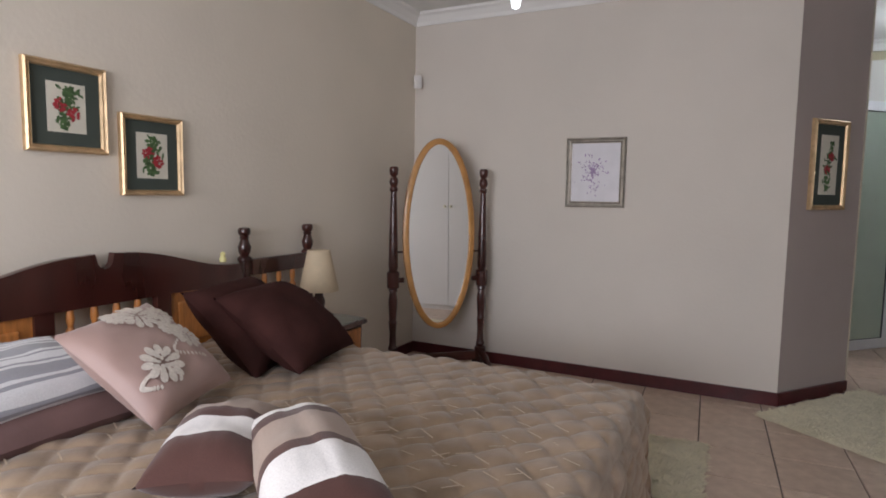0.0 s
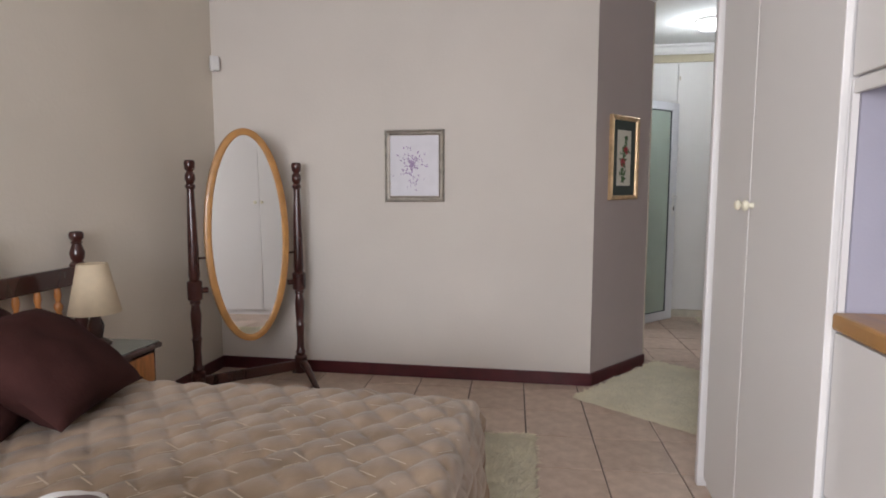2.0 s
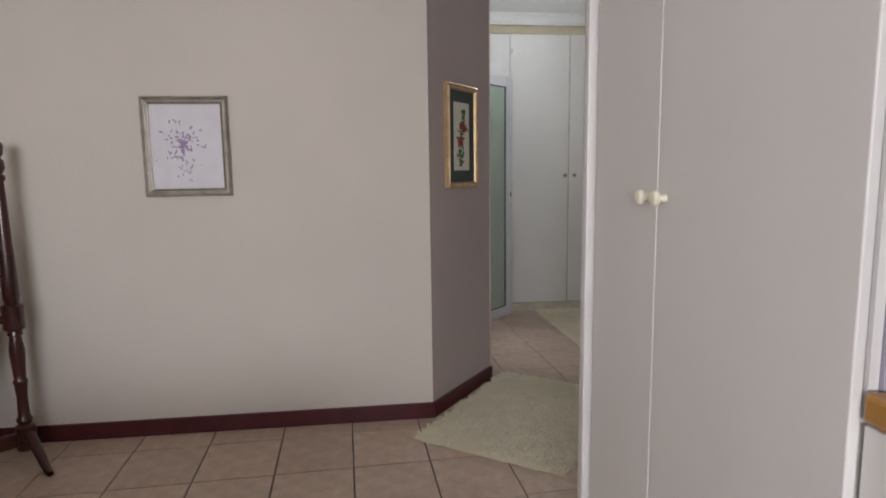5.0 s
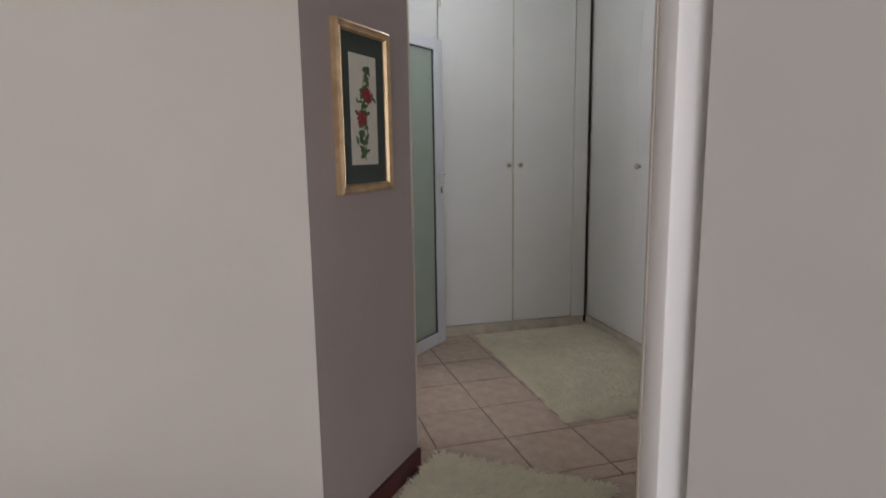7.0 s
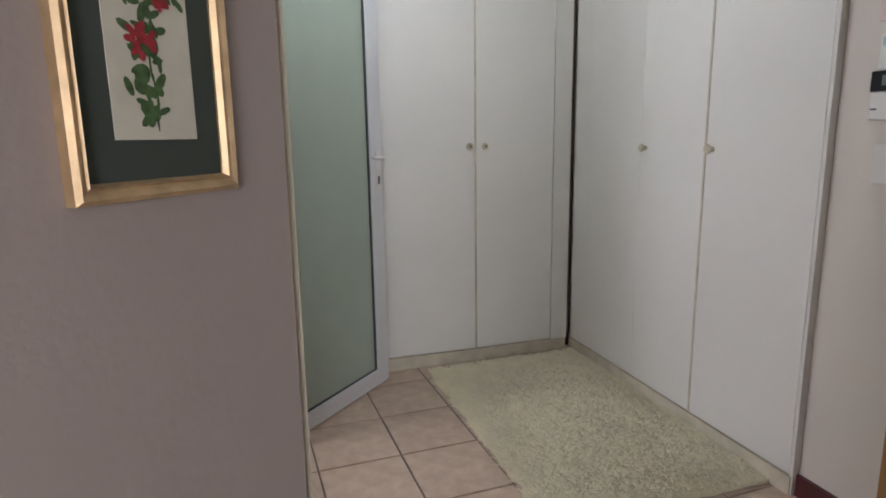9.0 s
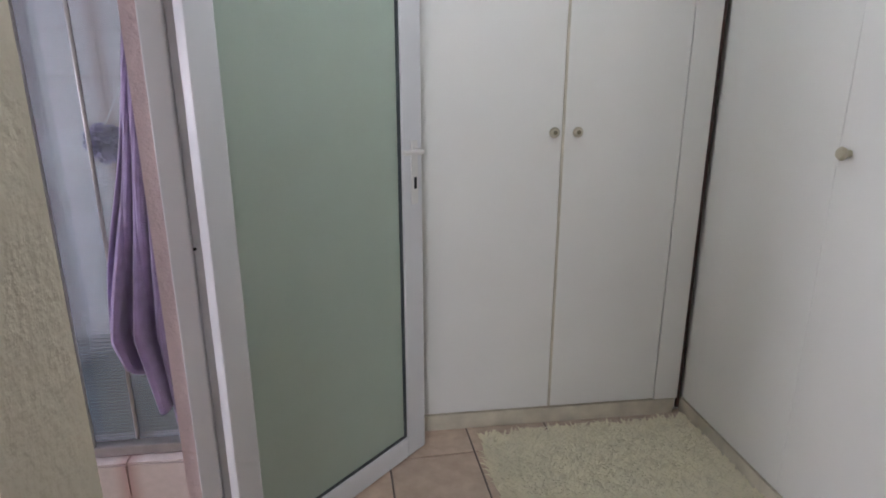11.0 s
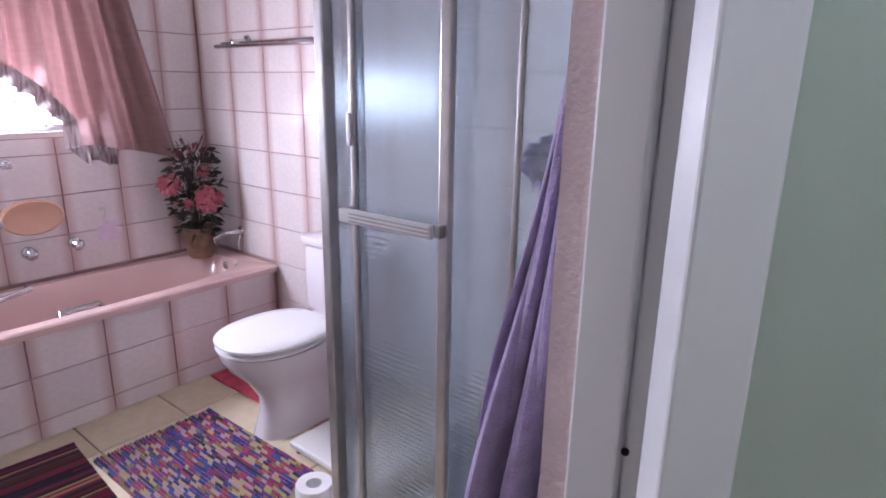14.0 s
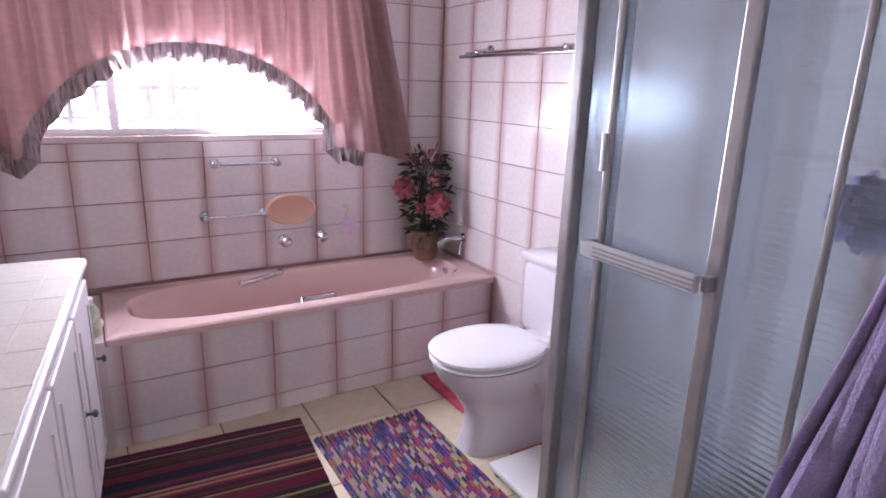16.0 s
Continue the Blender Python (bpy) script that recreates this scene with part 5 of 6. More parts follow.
lathe(bm, [(0.03, 0), (0.028, 0.008), (0.014, 0.014)], 16, Matrix.Translation((-0.615, YN - 0.006, 0.60)) @ Matrix.Rotation(radians(90), 4, 'X'))
tube(bm, [(-0.615, YN - 0.01, 0.60), (-0.615, YN - 0.06, 0.605), (-0.623, YN - 0.12, 0.6), (-0.627, YN - 0.16, 0.585), (-0.627, YN - 0.165, 0.565)], [0.016, 0.016, 0.014, 0.013, 0.013], 12)
part("spout", bm, M_CHROME, sp, smooth=True)
bm = bm_new()
tube(bm, [(-0.615, YN - 0.008, 0.60), (-0.61, YN - 0.03, 0.55), (-0.61, YN - 0.03, 0.51)], 0.008, 8)
part("down_pipe", bm, M_CHROME, sp, smooth=True)
tr = thing("towel_rail", at(-0.1, YN - 0.006, 1.58), "long chrome towel rail on the tiled wall", "towel rail")
bm = bm_new()
tube(bm, [(-0.585, YN - 0.085, 1.555), (0.3, YN - 0.085, 1.555)], 0.0095, 12)
part("bar", bm, M_CHROME, tr, smooth=True)
bm = bm_new()
tube(bm, [(-0.585, YN - 0.05, 1.572), (0.3, YN - 0.05, 1.572)], 0.006, 10)
part("bar", bm, M_CHROME, tr, smooth=True)
for x in (-0.43, 0.2):
    bm = bm_new()
    lathe(bm, [(0.026, 0), (0.024, 0.01), (0.012, 0.016), (0.012, 0.07), (0.016, 0.09), (0.008, 0.096)], 14, Matrix.Translation((x, YN - 0.006, 1.585)) @ Matrix.Rotation(radians(100), 4, 'X'))
    part("bracket", bm, M_CHROME, tr, smooth=True)

# ---- curtain ----


def hem(y):
    if y < 5.40:
        return 1.10 + 0.02 * math.sin(y * 30)
    if y < 6.70:
        d = (y - 6.06) / 0.66
        return 1.13 + 0.42 * max(0.0, 1 - abs(d) ** 2.1) ** 0.75
    return 1.085 - 0.09 * max(0.0, (y - 6.72) / 0.3) ** 1.5


def curtain_x(y, z):
    g = 0.4 + 0.6 * min(1, (2.3 - z) / 0.8)
    return XW + 0.07 + g * (0.036 * math.sin(y * 40 + 1.8 * math.sin(y * 7)) + 0.016 * math.sin(y * 97 + z * 2) + 0.006 * noise.noise(V((y * 9, z * 4, 2))))


def curtain_y(u, z):
    y = 5.0 + u * 2.02
    if u > 0.8:
        y += (u - 0.8) * (1.1 * (2.3 - z) - 0.72)
    return y


cur = thing("curtain", at(XW + 0.07, 6.0, 2.3), "dusty pink curtain gathered into an arch with a frill", "curtain")
bm = bm_new()
sheet(bm, 240, 14, lambda u, v: V((curtain_x(5.0 + u * 2.02, 2.3 - v * (2.3 - hem(5.0 + u * 2.02))), curtain_y(u, 2.3 - v * (2.3 - hem(5.0 + u * 2.02))), 2.3 - v * (2.3 - hem(5.0 + u * 2.02)))))
part("cloth", bm, M_CURT, cur, smooth=True)


def frill_pt(u, v):
    y = 5.0 + u * 1.86
    z0 = hem(y)
    dz = (hem(y + 0.01) - hem(y - 0.01)) / 0.02
    nrm = V((0, dz, -1)).normalized() * 0.075 * v
    return V((XW + 0.085 + 0.03 * v * math.sin(y * 120 + 2 * math.sin(y * 13)) + 0.01, y + nrm.y * 0.8, z0 + 0.012 + nrm.z * (1 + 0.15 * math.sin(y * 61))))


bm = bm_new()
sheet(bm, 420, 4, frill_pt)
part("frill", bm, M_FRILL, cur, "grey and white striped gathered frill", smooth=True)
bm = bm_new()
tube(bm, [(XW + 0.07, 4.95, 2.31), (XW + 0.07, 7.1, 2.31)], 0.012, 10)
part("rod", bm, M_ALUW, cur, "white curtain rod")

# ---- flower pot in the corner ----
fp = thing("flower_pot", at(-0.735, 7.19, TZ), "painted pot of dark foliage with pink silk flowers", "potted plant")
bm = bm_new()
lathe(bm, [(0.058, 0), (0.07, 0.02), (0.082, 0.09), (0.08, 0.14), (0.086, 0.148), (0.086, 0.165), (0.074, 0.165), (0.066, 0.14)], 24)
part("pot", bm, M_POT, fp, "cream and red painted pot", smooth=True, local=True)
r = random.Random(9)
bm = bm_new()
for _ in range(30):
    a, q = r.uniform(0, 6.3), r.uniform(0.02, 0.1)
    tube(bm, [(0.01 * math.cos(a), 0.01 * math.sin(a), 0.12), (0.5 * q * math.cos(a), 0.5 * q * math.sin(a), 0.3), (q * math.cos(a), q * math.sin(a), r.uniform(0.4, 0.6))], 0.0022, 5)
part("stem", bm, M_DLEAF, fp, local=True)["kind"] = "stuff"


def silk_leaf(bm, c, d, w, ln, wd):
    """A pointed leaf folded along its midrib."""
    up = d.cross(w) * wd * 0.35
    ring = [(0.0, 0.12), (0.3, 0.85), (0.55, 1.0), (0.8, 0.6), (1.0, 0.02)]
    rows = [[bm.verts.new(c + d * ln * p + w * wd * q * sg + up * abs(sg) - V((0, 0, 0.25 * ln * p * p))) for sg in (-1, 0, 1)] for p, q in ring]
    for a, b in zip(rows, rows[1:]):
        for k in range(2):
            bm.faces.new((a[k], a[k + 1], b[k + 1], b[k]))


bm = bm_new()
for _ in range(330):
    a, h = r.uniform(0, 6.3), 0.14 + 0.44 * r.random() ** 1.15
    q = 0.115 * math.sqrt(r.random()) * (0.5 + 0.6 * math.sin(min(1.0, (h - 0.1) / 0.42) * 2.4))
    c = V((q * math.cos(a), min(0.12, q * math.sin(a)), h))
    d = V((math.cos(a) + r.gauss(0, 0.4), math.sin(a) + r.gauss(0, 0.4), r.gauss(0.35, 0.5))).normalized()
    w = d.cross(V((r.gauss(0, 1), r.gauss(0, 1), r.gauss(0, 1)))).normalized()
    silk_leaf(bm, c, d, w, r.uniform(0.03, 0.07), r.uniform(0.006, 0.015))
part("foliage", bm, M_DLEAF, fp, "dark dried foliage", local=True)
bm = bm_new()
for _ in range(46):
    a, h = r.uniform(0, 6.3), r.uniform(0.48, 0.6)
    q = 0.07 * math.sqrt(r.random())
    d = V((0.35 * math.cos(a), 0.35 * math.sin(a), 1)).normalized()
    w = d.cross(V((r.gauss(0, 1), r.gauss(0, 1), 0.1))).normalized()
    silk_leaf(bm, V((q * math.cos(a), q * math.sin(a), h)), d, w, r.uniform(0.04, 0.085), r.uniform(0.004, 0.008))
part("dried_spray", bm, M_SPRAY, fp, "wine-red dried spray", local=True)
for ox, oy, oz, sc in ((-0.03, -0.125, 0.41, 1.0), (0.105, 0.005, 0.34, 1.2), (0.05, 0.02, 0.47, 0.55), (0.02, -0.06, 0.3, 0.5)):
    bm = bm_new()
    nrm = V((0.75, -0.5, 0.3)).normalized()
    e1 = nrm.cross(V((0, 0, 1))).normalized()
    e2 = nrm.cross(e1)
    for ring, cnt in enumerate((9, 8, 6, 4)):
        for k in range(cnt):
            a = 2 * math.pi * k / cnt + ring * 0.37 + r.uniform(-0.1, 0.1)
            rr = (0.068 - 0.015 * ring) * sc * r.uniform(0.88, 1.1)
            d = (e1 * math.cos(a) + e2 * math.sin(a) + nrm * (0.12 + 0.3 * ring)).normalized()
            silk_leaf(bm, V((ox, oy, oz)) + nrm * 0.006 * ring, d, nrm.cross(d).normalized(), rr, rr * 0.36)
    part("flower", bm, M_BLOOM, fp, "pink silk flower", local=True)
# faded flower sticker on the tiles over the tub
st = thing("wall_sticker", at(XW + 0.0075, 6.80, 0.66, 90), "faded lilac flower sticker on the tiles", "sticker")
bm = bm_new()
for k in range(7):
    a = 2 * math.pi * k / 7
    disc(bm, (0.032 * math.cos(a), 0.032 * math.sin(a)), 0.03, 0.019, I4, 10, a, 0.0004 + 0.0001 * k)
part("petal", bm, M_STICK, st, "faded lilac petals", local=True)
bm = bm_new()
disc(bm, (-0.012, 0.08), 0.05, 0.006, I4, 8, 1.3, 0.0003)
disc(bm, (-0.022, 0.115), 0.016, 0.012, I4, 8, 0.3, 0.0005)
part("stalk", bm, M_STICKG, st, "faded green stalk and bud", local=True)

# ---- toilet ----
TCX = 0.325
toi = thing("toilet", at(TCX, 7.0), "pale close-coupled toilet with its lid closed", "toilet")
bm = bm_new()
rings = []
for z, ax, y0, y1, p in ((0.0, 0.105, 6.77, 7.22, 2.6), (0.03, 0.1, 6.78, 7.22, 2.6), (0.10, 0.088, 6.80, 7.2, 2.4), (0.17, 0.09, 6.80, 7.2, 2.3), (0.25, 0.13, 6.75, 7.2, 2.2), (0.32, 0.165, 6.685, 7.18, 2.2), (0.37, 0.18, 6.66, 7.16, 2.2), (0.395, 0.183, 6.655, 7.15, 2.2)):
    ring = []
    for k in range(48):
        x, y = sup(2 * math.pi * k / 48, ax, (y1 - y0) / 2, p)
        ring.append(bm.verts.new((TCX + x, (y0 + y1) / 2 + y, z)))
    rings.append(ring)
for a, b in zip(rings, rings[1:]):
    for k in range(48):
        bm.faces.new((a[k], a[(k + 1) % 48], b[(k + 1) % 48], b[k]))
bm.faces.new(rings[0][::-1])
bm.faces.new(rings[-1])
part("bowl", bm, M_PORC, toi, smooth=True)
for nm, z0, z1, gr in (("seat", 0.401, 0.417, 0.0), ("lid", 0.426, 0.446, 0.003)):
    bm = bm_new()
    rings = []
    for z, g in ((z0, -0.006), (z0 + 0.004, 0.002), (z1 - 0.006, 0.002), (z1, -0.012), (z1 + 0.004, -0.06)):
        ring = []
        for k in range(56):
            a = 2 * math.pi * k / 56
            x, y = sup(a, 0.185 + g + gr, 0.235 + g + gr, 2.2)
            if y > 0.2:
                y = 0.2 + (y - 0.2) * 0.3
            ring.append(bm.verts.new((TCX + x, 6.885 + y, z)))
        rings.append(ring)
    for a, b in zip(rings, rings[1:]):
        for k in range(56):
            bm.faces.new((a[k], a[(k + 1) % 56], b[(k + 1) % 56], b[k]))
    bm.faces.new(rings[0][::-1])
    bm.faces.new(rings[-1])
    part(nm, bm, M_SEATW, toi, smooth=True)
bm = bm_new()
box(bm, TCX - 0.17, TCX + 0.17, 7.17, YN - 0.012, 0.40, 0.705, bev=0.03)
box(bm, TCX - 0.1, TCX + 0.1, 7.08, YN - 0.03, 0.34, 0.42, bev=0.02)
part("cistern", bm, M_PORC, toi, smooth=True)
bm = bm_new()
box(bm, TCX - 0.18, TCX + 0.18, 7.16, YN - 0.01, 0.707, 0.747, bev=0.014)
cl = part("cistern_lid", bm, M_PORC, toi, smooth=True)
bm = bm_new()
lathe(bm, [(0.022, 0), (0.022, 0.006), (0.015, 0.009)], 16, at(TCX, 7.26, 0.747))
part("flush_button", bm, M_CHROME, cl, "chrome flush button")
vp = thing("water_valve", at(0.545, 7.16, 0.0), "chrome water valve with a dark striped cloth", "valve")
bm = bm_new()
tube(bm, [(0.545, 7.36, 0.2), (0.545, 7.2, 0.2), (0.53, 7.17, 0.24), (0.50, 7.2, 0.36)], 0.009, 8)
part("pipe", bm, M_CHROME, vp, smooth=True)
bm = bm_new()
sheet(bm, 8, 12, lambda u, v: V((0.505 + 0.05 * u + 0.012 * math.sin(v * 9), 7.06 + 0.07 * u, 0.37 - 0.16 * v + 0.02 * math.sin(u * 7))))
part("cloth", bm, mat("purple_cloth", (0.07, 0.035, 0.1), 0.9, var=0.6, scale=60, col2=(0.3, 0.22, 0.34)), vp, "dark purple cloth", smooth=True)
pm = thing("pedestal_mat", at(0.2, 7.1), "crimson pedestal mat round the toilet foot", "mat")
bm = bm_new()
box(bm, -0.29, TCX - 0.125, 6.93, 7.33, 0.001, 0.014, bev=0.004)
box(bm, TCX + 0.125, 0.62, 6.93, 7.33, 0.001, 0.014, bev=0.004)
box(bm, TCX - 0.125, TCX + 0.125, 7.24, 7.33, 0.001, 0.014, bev=0.004)
part("tufting", bm, M_REDMAT, pm)
sc = thing("bathroom_scale", at(0.65, 6.91), "flat white bathroom scale on the floor", "bathroom scale")
bm = bm_new()
box(bm, 0.50, 0.80, 6.79, 7.04, 0.022, 0.05, bev=0.008)
part("platform", bm, M_PLASW, sc)
for x in (0.53, 0.77):
    for y in (6.82, 7.01):
        bm = bm_new()
        lathe(bm, [(0.016, 0.0), (0.016, 0.023)], 10, at(x, y))
        part("foot", bm, M_BLACK, sc)

# ---- shower ----
SY = 6.48
KX0 = 0.985
sh = thing("shower_enclosure", at(1.45, 6.9), "corner shower with rippled glass in grey aluminium frames", "shower")
bm = bm_new()
box(bm, KX0, 1.895, 6.415, YN - 0.01, 0.0, 0.2)
kerb = part("kerb", bm, M_PGROUT, sh, "pink tiled kerb")
MK = Matrix(((1, 0, 0, 0), (0, 0, -1, 6.409), (0, 1, 0, 0), (0, 0, 0, 1)))
lay_tiles(WT, kerb, MK, KX0, 1.895, 0.0, 0.2, 0.28, 0.2, 1.07, 0.0, 0.004)
MK2 = Matrix(((0, 0, -1, KX0 - 0.006), (1, 0, 0, 0), (0, 1, 0, 0), (0, 0, 0, 1)))
lay_tiles(WT, kerb, MK2, 6.415, YN - 0.02, 0.0, 0.2, 0.28, 0.2, 6.415, 0.0, 0.004)
MK3 = Matrix(((1, 0, 0, 0), (0, 1, 0, 0), (0, 0, 1, 0.207), (0, 0, 0, 1)))
lay_tiles(WT, kerb, MK3, KX0 - 0.006, 1.895, 6.409, 6.60, 0.28, 0.2, 1.07, 6.409, 0.004)
lay_tiles(WT, kerb, MK3, KX0 - 0.006, 1.17, 6.60, YN - 0.02, 0.28, 0.28, 1.07, 6.6, 0.004)
FZ0, FZ1 = 0.21, 1.95
bm = bm_new()
box(bm, 1.12, 1.895, SY - 0.03, SY + 0.03, FZ0, FZ0 + 0.035, bev=0.004)
part("bottom_track", bm, M_ALU, sh)
bm = bm_new()
box(bm, 1.12, 1.895, SY - 0.03, SY + 0.03, FZ1 - 0.04, FZ1, bev=0.004)
part("top_track", bm, M_ALU, sh)
for x0, x1, y0, y1 in ((1.138, 1.166, SY - 0.02, SY + 0.016), (1.252, 1.266, SY - 0.028, SY - 0.012), (1.496, 1.523, SY - 0.03, SY - 0.012), (1.64, 1.652, SY + 0.006, SY + 0.018), (1.872, 1.896, SY - 0.028, SY + 0.028)):
    bm = bm_new()
    box(bm, x0, x1, y0, y1, FZ0 + 0.035, FZ1 - 0.04, bev=0.004)
    part("upright", bm, M_ALU, sh)
for x0, x1, y in ((1.166, 1.26, SY + 0.008), (1.266, 1.496, SY - 0.02), (1.5, 1.64, SY + 0.012), (1.652, 1.872, SY + 0.012)):
    bm = bm_new()
    box(bm, x0, x1, y, y + 0.005, FZ0 + 0.035, FZ1 - 0.04)
    pane = part("pane", bm, M_SHGL, sh, "rippled obscure glass pane")
    pane.visible_shadow = False
    bm = bm_new()
    z = FZ0 + 0.045
    while z < FZ1 - 0.045:
        box(bm, x0, x1, y + 0.0055, y + 0.0065, z, z + 0.0011)
        z += 0.0125
    part("wire_line", bm, M_WIRE, pane, "fine level lines in the glass")["kind"] = "stuff"
bm = bm_new()
box(bm, 1.145, 1.15, SY + 0.03, YN - 0.015, FZ0, FZ1 - 0.04)
part("side_pane", bm, M_SHGL2, sh, "clear glass side pane").visible_shadow = False
bm = bm_new()
box(bm, 1.13, 1.165, SY + 0.03, YN - 0.015, FZ1 - 0.04, FZ1, bev=0.004)
box(bm, 1.13, 1.165, SY + 0.03, YN - 0.015, FZ0 - 0.002, FZ0 + 0.03, bev=0.004)
part("side_rail", bm, M_ALU, sh)
bm = bm_new()
box(bm, 1.25, 1.505, SY - 0.066, SY - 0.05, 1.1, 1.13, bev=0.004)
bar = part("handle_bar", bm, M_ALUW, sh, "ribbed white handle bar")
for x in (1.248, 1.505):
    bm = bm_new()
    box(bm, x, x + 0.012, SY - 0.05, SY - 0.026, 1.102, 1.128, bev=0.002)
    part("bracket", bm, M_ALU, bar, "grey end bracket")
bm = bm_new()
for k in range(3):
    box(bm, 1.285, 1.503, SY - 0.068, SY - 0.0655, 1.105 + 0.008 * k, 1.108 + 0.008 * k)
part("rib", bm, M_ALU, bar)
bm = bm_new()
box(bm, 1.252, 1.264, SY - 0.038, SY - 0.03, 1.26, 1.33, bev=0.003)
part("latch", bm, M_ALU, sh)
bm = bm_new()
box(bm, 1.18, 1.89, 6.60, YN - 0.012, 0.2, 0.212, bev=0.003)
part("shower_pan", bm, mat("dark_shower_floor", (0.12, 0.13, 0.14), 0.4, var=0.2), sh, "dark shower floor")
tr2 = thing("toilet_roll", at(1.045, 6.475, 0.208), "white toilet roll standing on the shower kerb", "toilet roll")
bm = bm_new()
n = 28
rings = []
for rr, z in ((0.022, 0.002), (0.05, 0.0), (0.052, 0.006), (0.052, 0.095), (0.05, 0.1), (0.022, 0.099), (0.022, 0.002)):
    rings.append([bm.verts.new((rr * math.cos(2 * math.pi * k / n), rr * math.sin(2 * math.pi * k / n), z)) for k in range(n)])
for a, b in zip(rings, rings[1:]):
    for k in range(n):
        bm.faces.new((a[k], a[(k + 1) % n], b[(k + 1) % n], b[k]))
part("paper", bm, M_PAPER, tr2, local=True, smooth=True)
bm = bm_new()
lathe(bm, [(0.0212, 0.003), (0.0212, 0.06)], 20)
part("core", bm, M_CARD, tr2, local=True)

pf = thing("bath_puff", at(1.607, 6.70, 1.24), "lilac net bath puff hanging on a cord in the shower", "bath puff")
bm = bm_new()
r = random.Random(41)
for _ in range(90):
    d = V((r.gauss(0, 1), r.gauss(0, 1), r.gauss(0, 1))).normalized()
    w = d.cross(V((r.gauss(0, 1), r.gauss(0, 1), r.gauss(0, 1)))).normalized()
    silk_leaf(bm, d * 0.01, d, w, r.uniform(0.05, 0.066), r.uniform(0.02, 0.032))
part("net", bm, M_PUFF, pf, local=True, smooth=True)
bm = bm_new()
tube(bm, [(0, 0, 0.03), (0.09, 0, 0.2), (0.289, 0, 0.42)], 0.002, 6)
part("cord", bm, M_PLASW, pf, local=True)

# ---- towel ----
tw = thing("towel", at(1.88, 6.30, 1.62), "lilac bath towel hanging from a wall hook", "towel")


def towel_pt(u, v):
    zb = 0.72 - 0.36 * u ** 0.75 + 0.025 * math.sin(u * 11)
    z = 1.62 - v * (1.62 - zb)
    q = (1.62 - z) / 0.9
    xl = 1.885 - 0.19 * min(1.0, q) ** 0.8 - 0.006 * math.sin(z * 9)
    if z < 0.72:
        xl += (0.72 - z) * 0.36
    x = xl + u * (1.893 - xl)
    amp = 0.006 + 0.03 * min(1, q)
    return V((x, 6.31 + amp * math.sin(u * 21 + 0.7 * math.sin(z * 4)) + 0.4 * amp * math.sin(u * 43 + z * 3) + 0.012 * math.sin(u * 5 + z * 6) - 0.025 * math.sin(u * math.pi) * min(1, q), z))


bm = bm_new()
sheet(bm, 90, 60, towel_pt)
cl2 = part("cloth", bm, M_TOWEL, tw, smooth=True)
sol = cl2.modifiers.new("thickness", 'SOLIDIFY')
sol.thickness = 0.008
bm = bm_new()
tube(bm, [(1.905, 6.31, 1.63), (1.875, 6.31, 1.625), (1.868, 6.31, 1.64)], 0.006, 8)
part("hook", bm, M_CHROME, tw)

# ---- vanity ----
VM = at(-0.315, 5.576, 0, -5.0)     # x along the front, -y into the cabinet
van = thing("vanity", VM, "white painted vanity with a cream tiled top", "vanity")
VL, VT = 1.36, 0.79
bm = bm_new()
box(bm, 0.07, VL, -0.66, -0.02, 0.06, VT - 0.035)
part("cabinet", bm, M_VAN, van, local=True)
bm = bm_new()
box(bm, 0, VL + 0.01, -0.665, 0.0, VT - 0.034, VT - 0.005, bev=0.008)
vt = part("top", bm, M_VAN, van, "white edged top", local=True)
VTM = tile_mesh("vanity_tile", M_CTOP)
lay_tiles(VTM, vt, VM @ Matrix.Translation((0, 0, VT)), 0.012, VL, -0.66, -0.014, 0.19, 0.28, 0.06, -0.66, 0.003)
for x0, x1 in ((0.08, 0.46), (0.48, 0.90), (0.92, VL - 0.02)):
    bm = bm_new()
    box(bm, x0, x1, -0.02, 0.0 - 0.002, 0.1, VT - 0.06, bev=0.004)
    dr = part("door", bm, M_VAN, van, local=True)
    for x in (x0 + 0.055, x1 - 0.065):
        bm = bm_new()
        z = 0.16
        while z < VT - 0.14:
            lathe(bm, [(0.007, 0), (0.005, 0.004), (0.002, 0.005)], 8, Matrix.Translation((x, -0.003, z)) @ Matrix.Rotation(radians(-90), 4, 'X'))
            z += 0.02
        box(bm, x + 0.011, x + 0.019, -0.003, 0.004, 0.15, VT - 0.13)
        part("scalloped_trim", bm, M_VAN, dr, "scalloped moulding", local=True)
    bm = bm_new()
    lathe(bm, [(0.011, 0), (0.005, 0.004), (0.005, 0.018), (0.013, 0.022), (0.012, 0.03), (0.004, 0.033)], 14, Matrix.Translation((x0 + 0.03, -0.001, 0.44)) @ Matrix.Rotation(radians(-90), 4, 'X'))
    part("knob", bm, M_SEAL, dr, "dark metal knob", smooth=True, local=True)
vt2 = thing("basin_tap", at(-0.32, 5.06, VT), "chrome basin tap on the vanity", "tap")
bm = bm_new()
lathe(bm, [(0.022, 0), (0.02, 0.03), (0.014, 0.05), (0.02, 0.06), (0.012, 0.075)], 14, at(-0.20, 5.2, VT))
tube(bm, [(-0.20, 5.2, VT + 0.04), (-0.14, 5.2, VT + 0.075), (-0.09, 5.2, VT + 0.055)], 0.01, 8)
part("body", bm, M_CHROME, vt2, smooth=True)

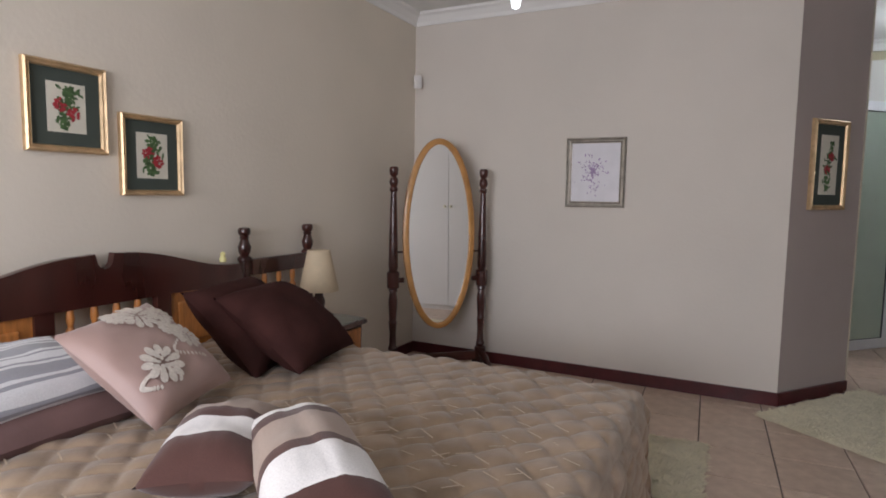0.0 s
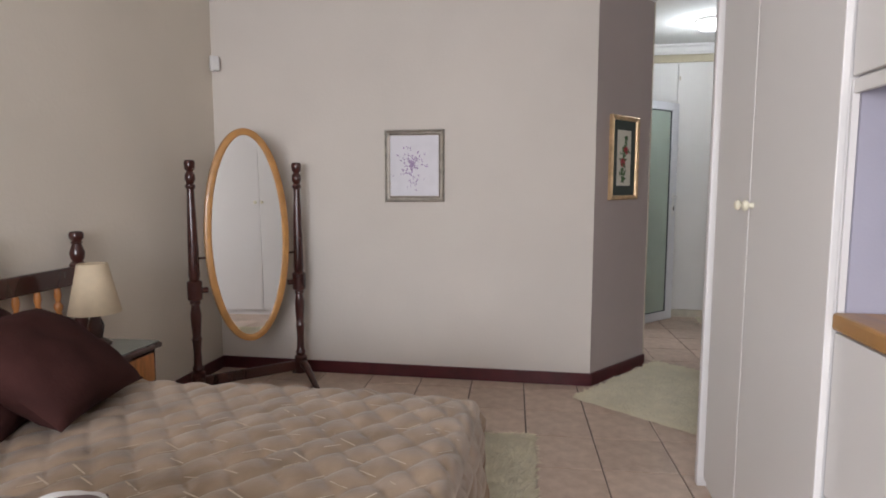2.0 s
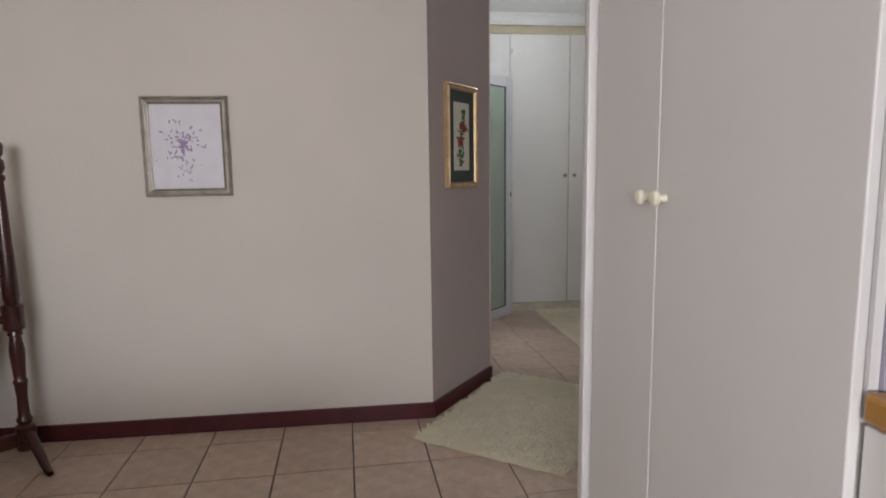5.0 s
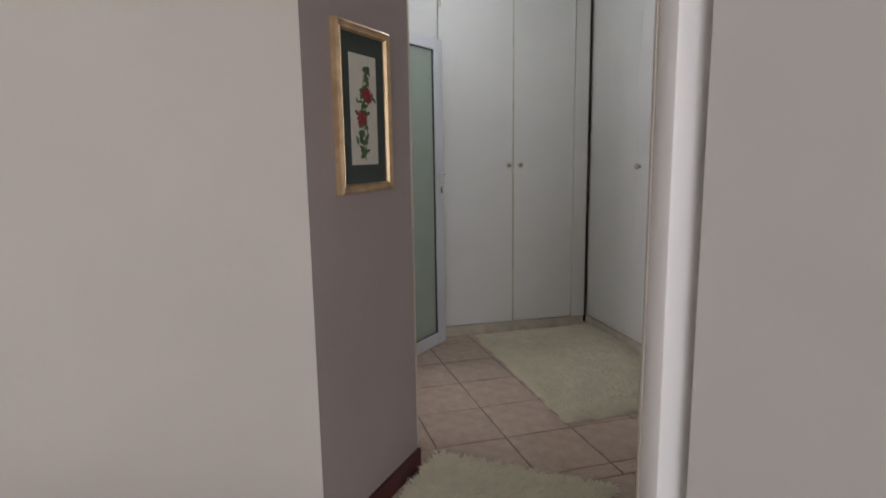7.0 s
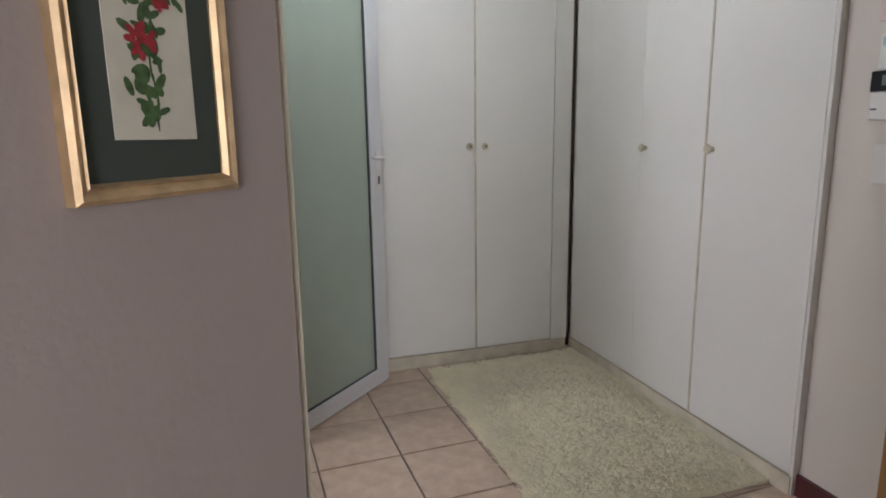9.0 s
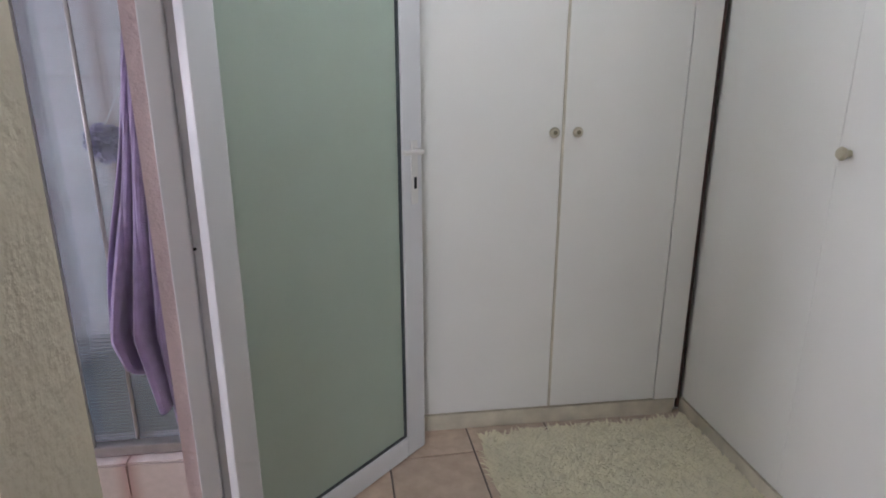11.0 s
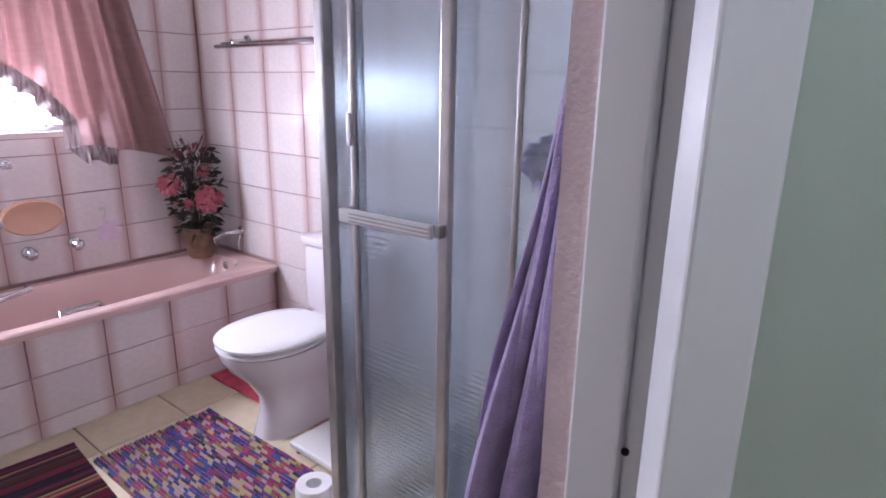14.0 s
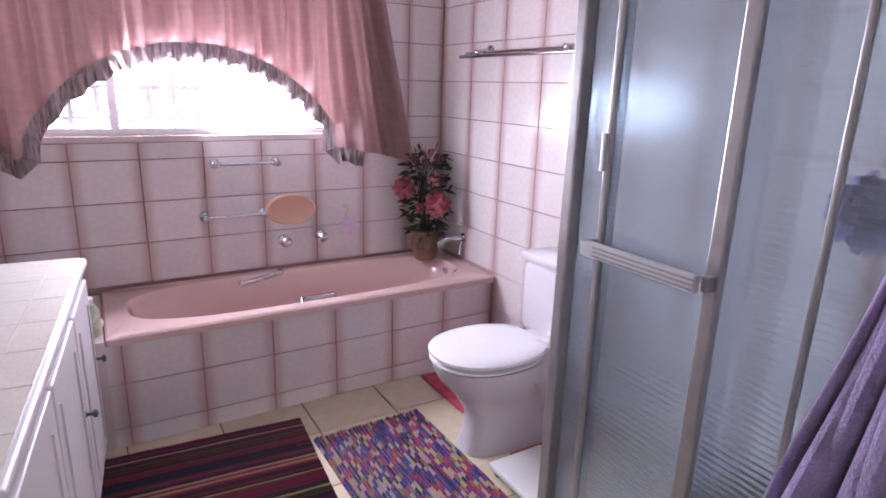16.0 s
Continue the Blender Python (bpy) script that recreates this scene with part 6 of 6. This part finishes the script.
# bottles on the ledge
b1 = thing("shampoo_bottle", at(-0.40, 5.56, 0.455), "clear bottle with a pale green label and black cap", "bottle")
bm = bm_new()
lathe(bm, [(0.03, 0.0), (0.033, 0.01), (0.033, 0.1), (0.02, 0.125)], 18, sx=0.8)
part("body", bm, mat("pale_green_label", (0.5, 0.56, 0.34), 0.4, var=0.3, scale=40, col2=(0.7, 0.7, 0.6)), b1, local=True, smooth=True)
bm = bm_new()
lathe(bm, [(0.018, 0.125), (0.018, 0.15), (0.01, 0.155)], 14)
part("cap", bm, M_PLASW, b1, local=True)
b2 = thing("soap_bar", at(-0.475, 5.575, 0.455), "rounded white soap bar on the ledge", "soap")
bm = bm_new()
lathe(bm, [(0.03, 0), (0.045, 0.012), (0.045, 0.025), (0.03, 0.035), (0.005, 0.037)], 20, sy=0.6)
part("bar", bm, M_PLASW, b2, local=True, smooth=True)
b3 = thing("sponge", at(-0.62, 5.55, 0.455), "orange bath sponge on the ledge", "sponge")
bm = bm_new()
box(bm, -0.04, 0.04, -0.03, 0.03, 0, 0.05, bev=0.012)
part("foam", bm, mat("orange_sponge", (0.7, 0.25, 0.08), 0.9, bump=0.6, fine=80), b3, local=True)

# ---- rag rugs ----
RAG = [(0.16, 0.015, 0.03), (0.04, 0.02, 0.06), (0.09, 0.06, 0.05), (0.26, 0.03, 0.06), (0.025, 0.02, 0.022), (0.36, 0.27, 0.14), (0.12, 0.02, 0.07), (0.05, 0.045, 0.03), (0.2, 0.02, 0.05), (0.03, 0.025, 0.03)]
FLECK = [(0.09, 0.03, 0.24), (0.34, 0.03, 0.1), (0.04, 0.04, 0.22), (0.5, 0.42, 0.2), (0.22, 0.04, 0.22), (0.03, 0.02, 0.06), (0.48, 0.36, 0.36), (0.4, 0.05, 0.16), (0.08, 0.1, 0.3), (0.3, 0.2, 0.08)]
M_RAG = weave_mat("striped_rag_cloth", RAG, 1, 1)
M_FLECK = weave_mat("flecked_rag_cloth", [tuple(0.85 * c ** 1.3 for c in q) for q in FLECK], 1, 1)


def rag_rug(m, w, l, cell, run, material, label, seed):
    """Strips of cloth woven side by side: each is a soft bump of its own colour."""
    r = random.Random(seed)
    bm = bm_new()
    i = 0
    y = -l / 2
    while y < l / 2:
        wd = cell * r.uniform(0.8, 1.3)
        x = -w / 2 - r.uniform(0, 0.012)
        while x < w / 2:
            ln = min(run * r.uniform(0.6, 1.4), w / 2 - x + 0.012)
            k = max(1, int(ln / 0.06))
            rows = []
            for q in range(k + 1):
                xx = x + ln * q / k
                wob = 0.003 * noise.noise(V((xx * 9, y * 9, seed)))
                rows.append([bm.verts.new((xx, y + wob + d * wd, h)) for d, h in ((0.0, 0.001), (0.2, 0.009), (0.5, 0.0125 + 0.002 * r.random()), (0.8, 0.009), (1.0, 0.001))])
            for a, b in zip(rows, rows[1:]):
                for j in range(4):
                    bm.faces.new((a[j], b[j], b[j + 1], a[j + 1]))
            x += ln
            if w / 2 - x < 0.01:
                break
        y += wd
    rug = thing("rag_rug", m, label, "rug")
    part("weave", bm, material, rug, smooth=True, local=True)["kind"] = "stuff"
    return rug


rag_rug(at(0.19, 5.86, 0, 85.5), 0.76, 0.82, 0.011, 1.2, M_RAG, "dark red, purple and olive striped rag rug", 31)
rag_rug(at(0.345, 6.525, 0, 0.5), 0.71, 0.48, 0.0125, 0.035, M_FLECK, "purple, red and yellow flecked rag rug", 32)

# ---- floor tiles last ----
FA = at(1.636, 4.06, 0, 2.6)
FB = at(2.533, 5.895, 0, 2.6)


def under_bed(x, y):
    return x < 1.0 and y < 2.55


lay_tiles(TM, floor, FA, -2.6, 2.25, -3.6, 0.64, 0.34, 0.352, 0, 0, 0.007, skip=lambda u, v: under_bed(*(FA @ V((u, v, 0))).xy) or (FA @ V((u, v, 0))).x < XB - 0.2)
lay_tiles(TM, floor, FB, -0.447, 1.33, -1.153, 0.96, 0.34, 0.352, 0, 0, 0.007)
BT = tile_mesh("bath_floor_tile", M_BFLOOR)
lay_tiles(BT, floor, Matrix.Translation((0, 0, 0.0005)), XW, 2.065, 4.8, YN, 0.352, 0.352, -0.06, 6.33, 0.006)
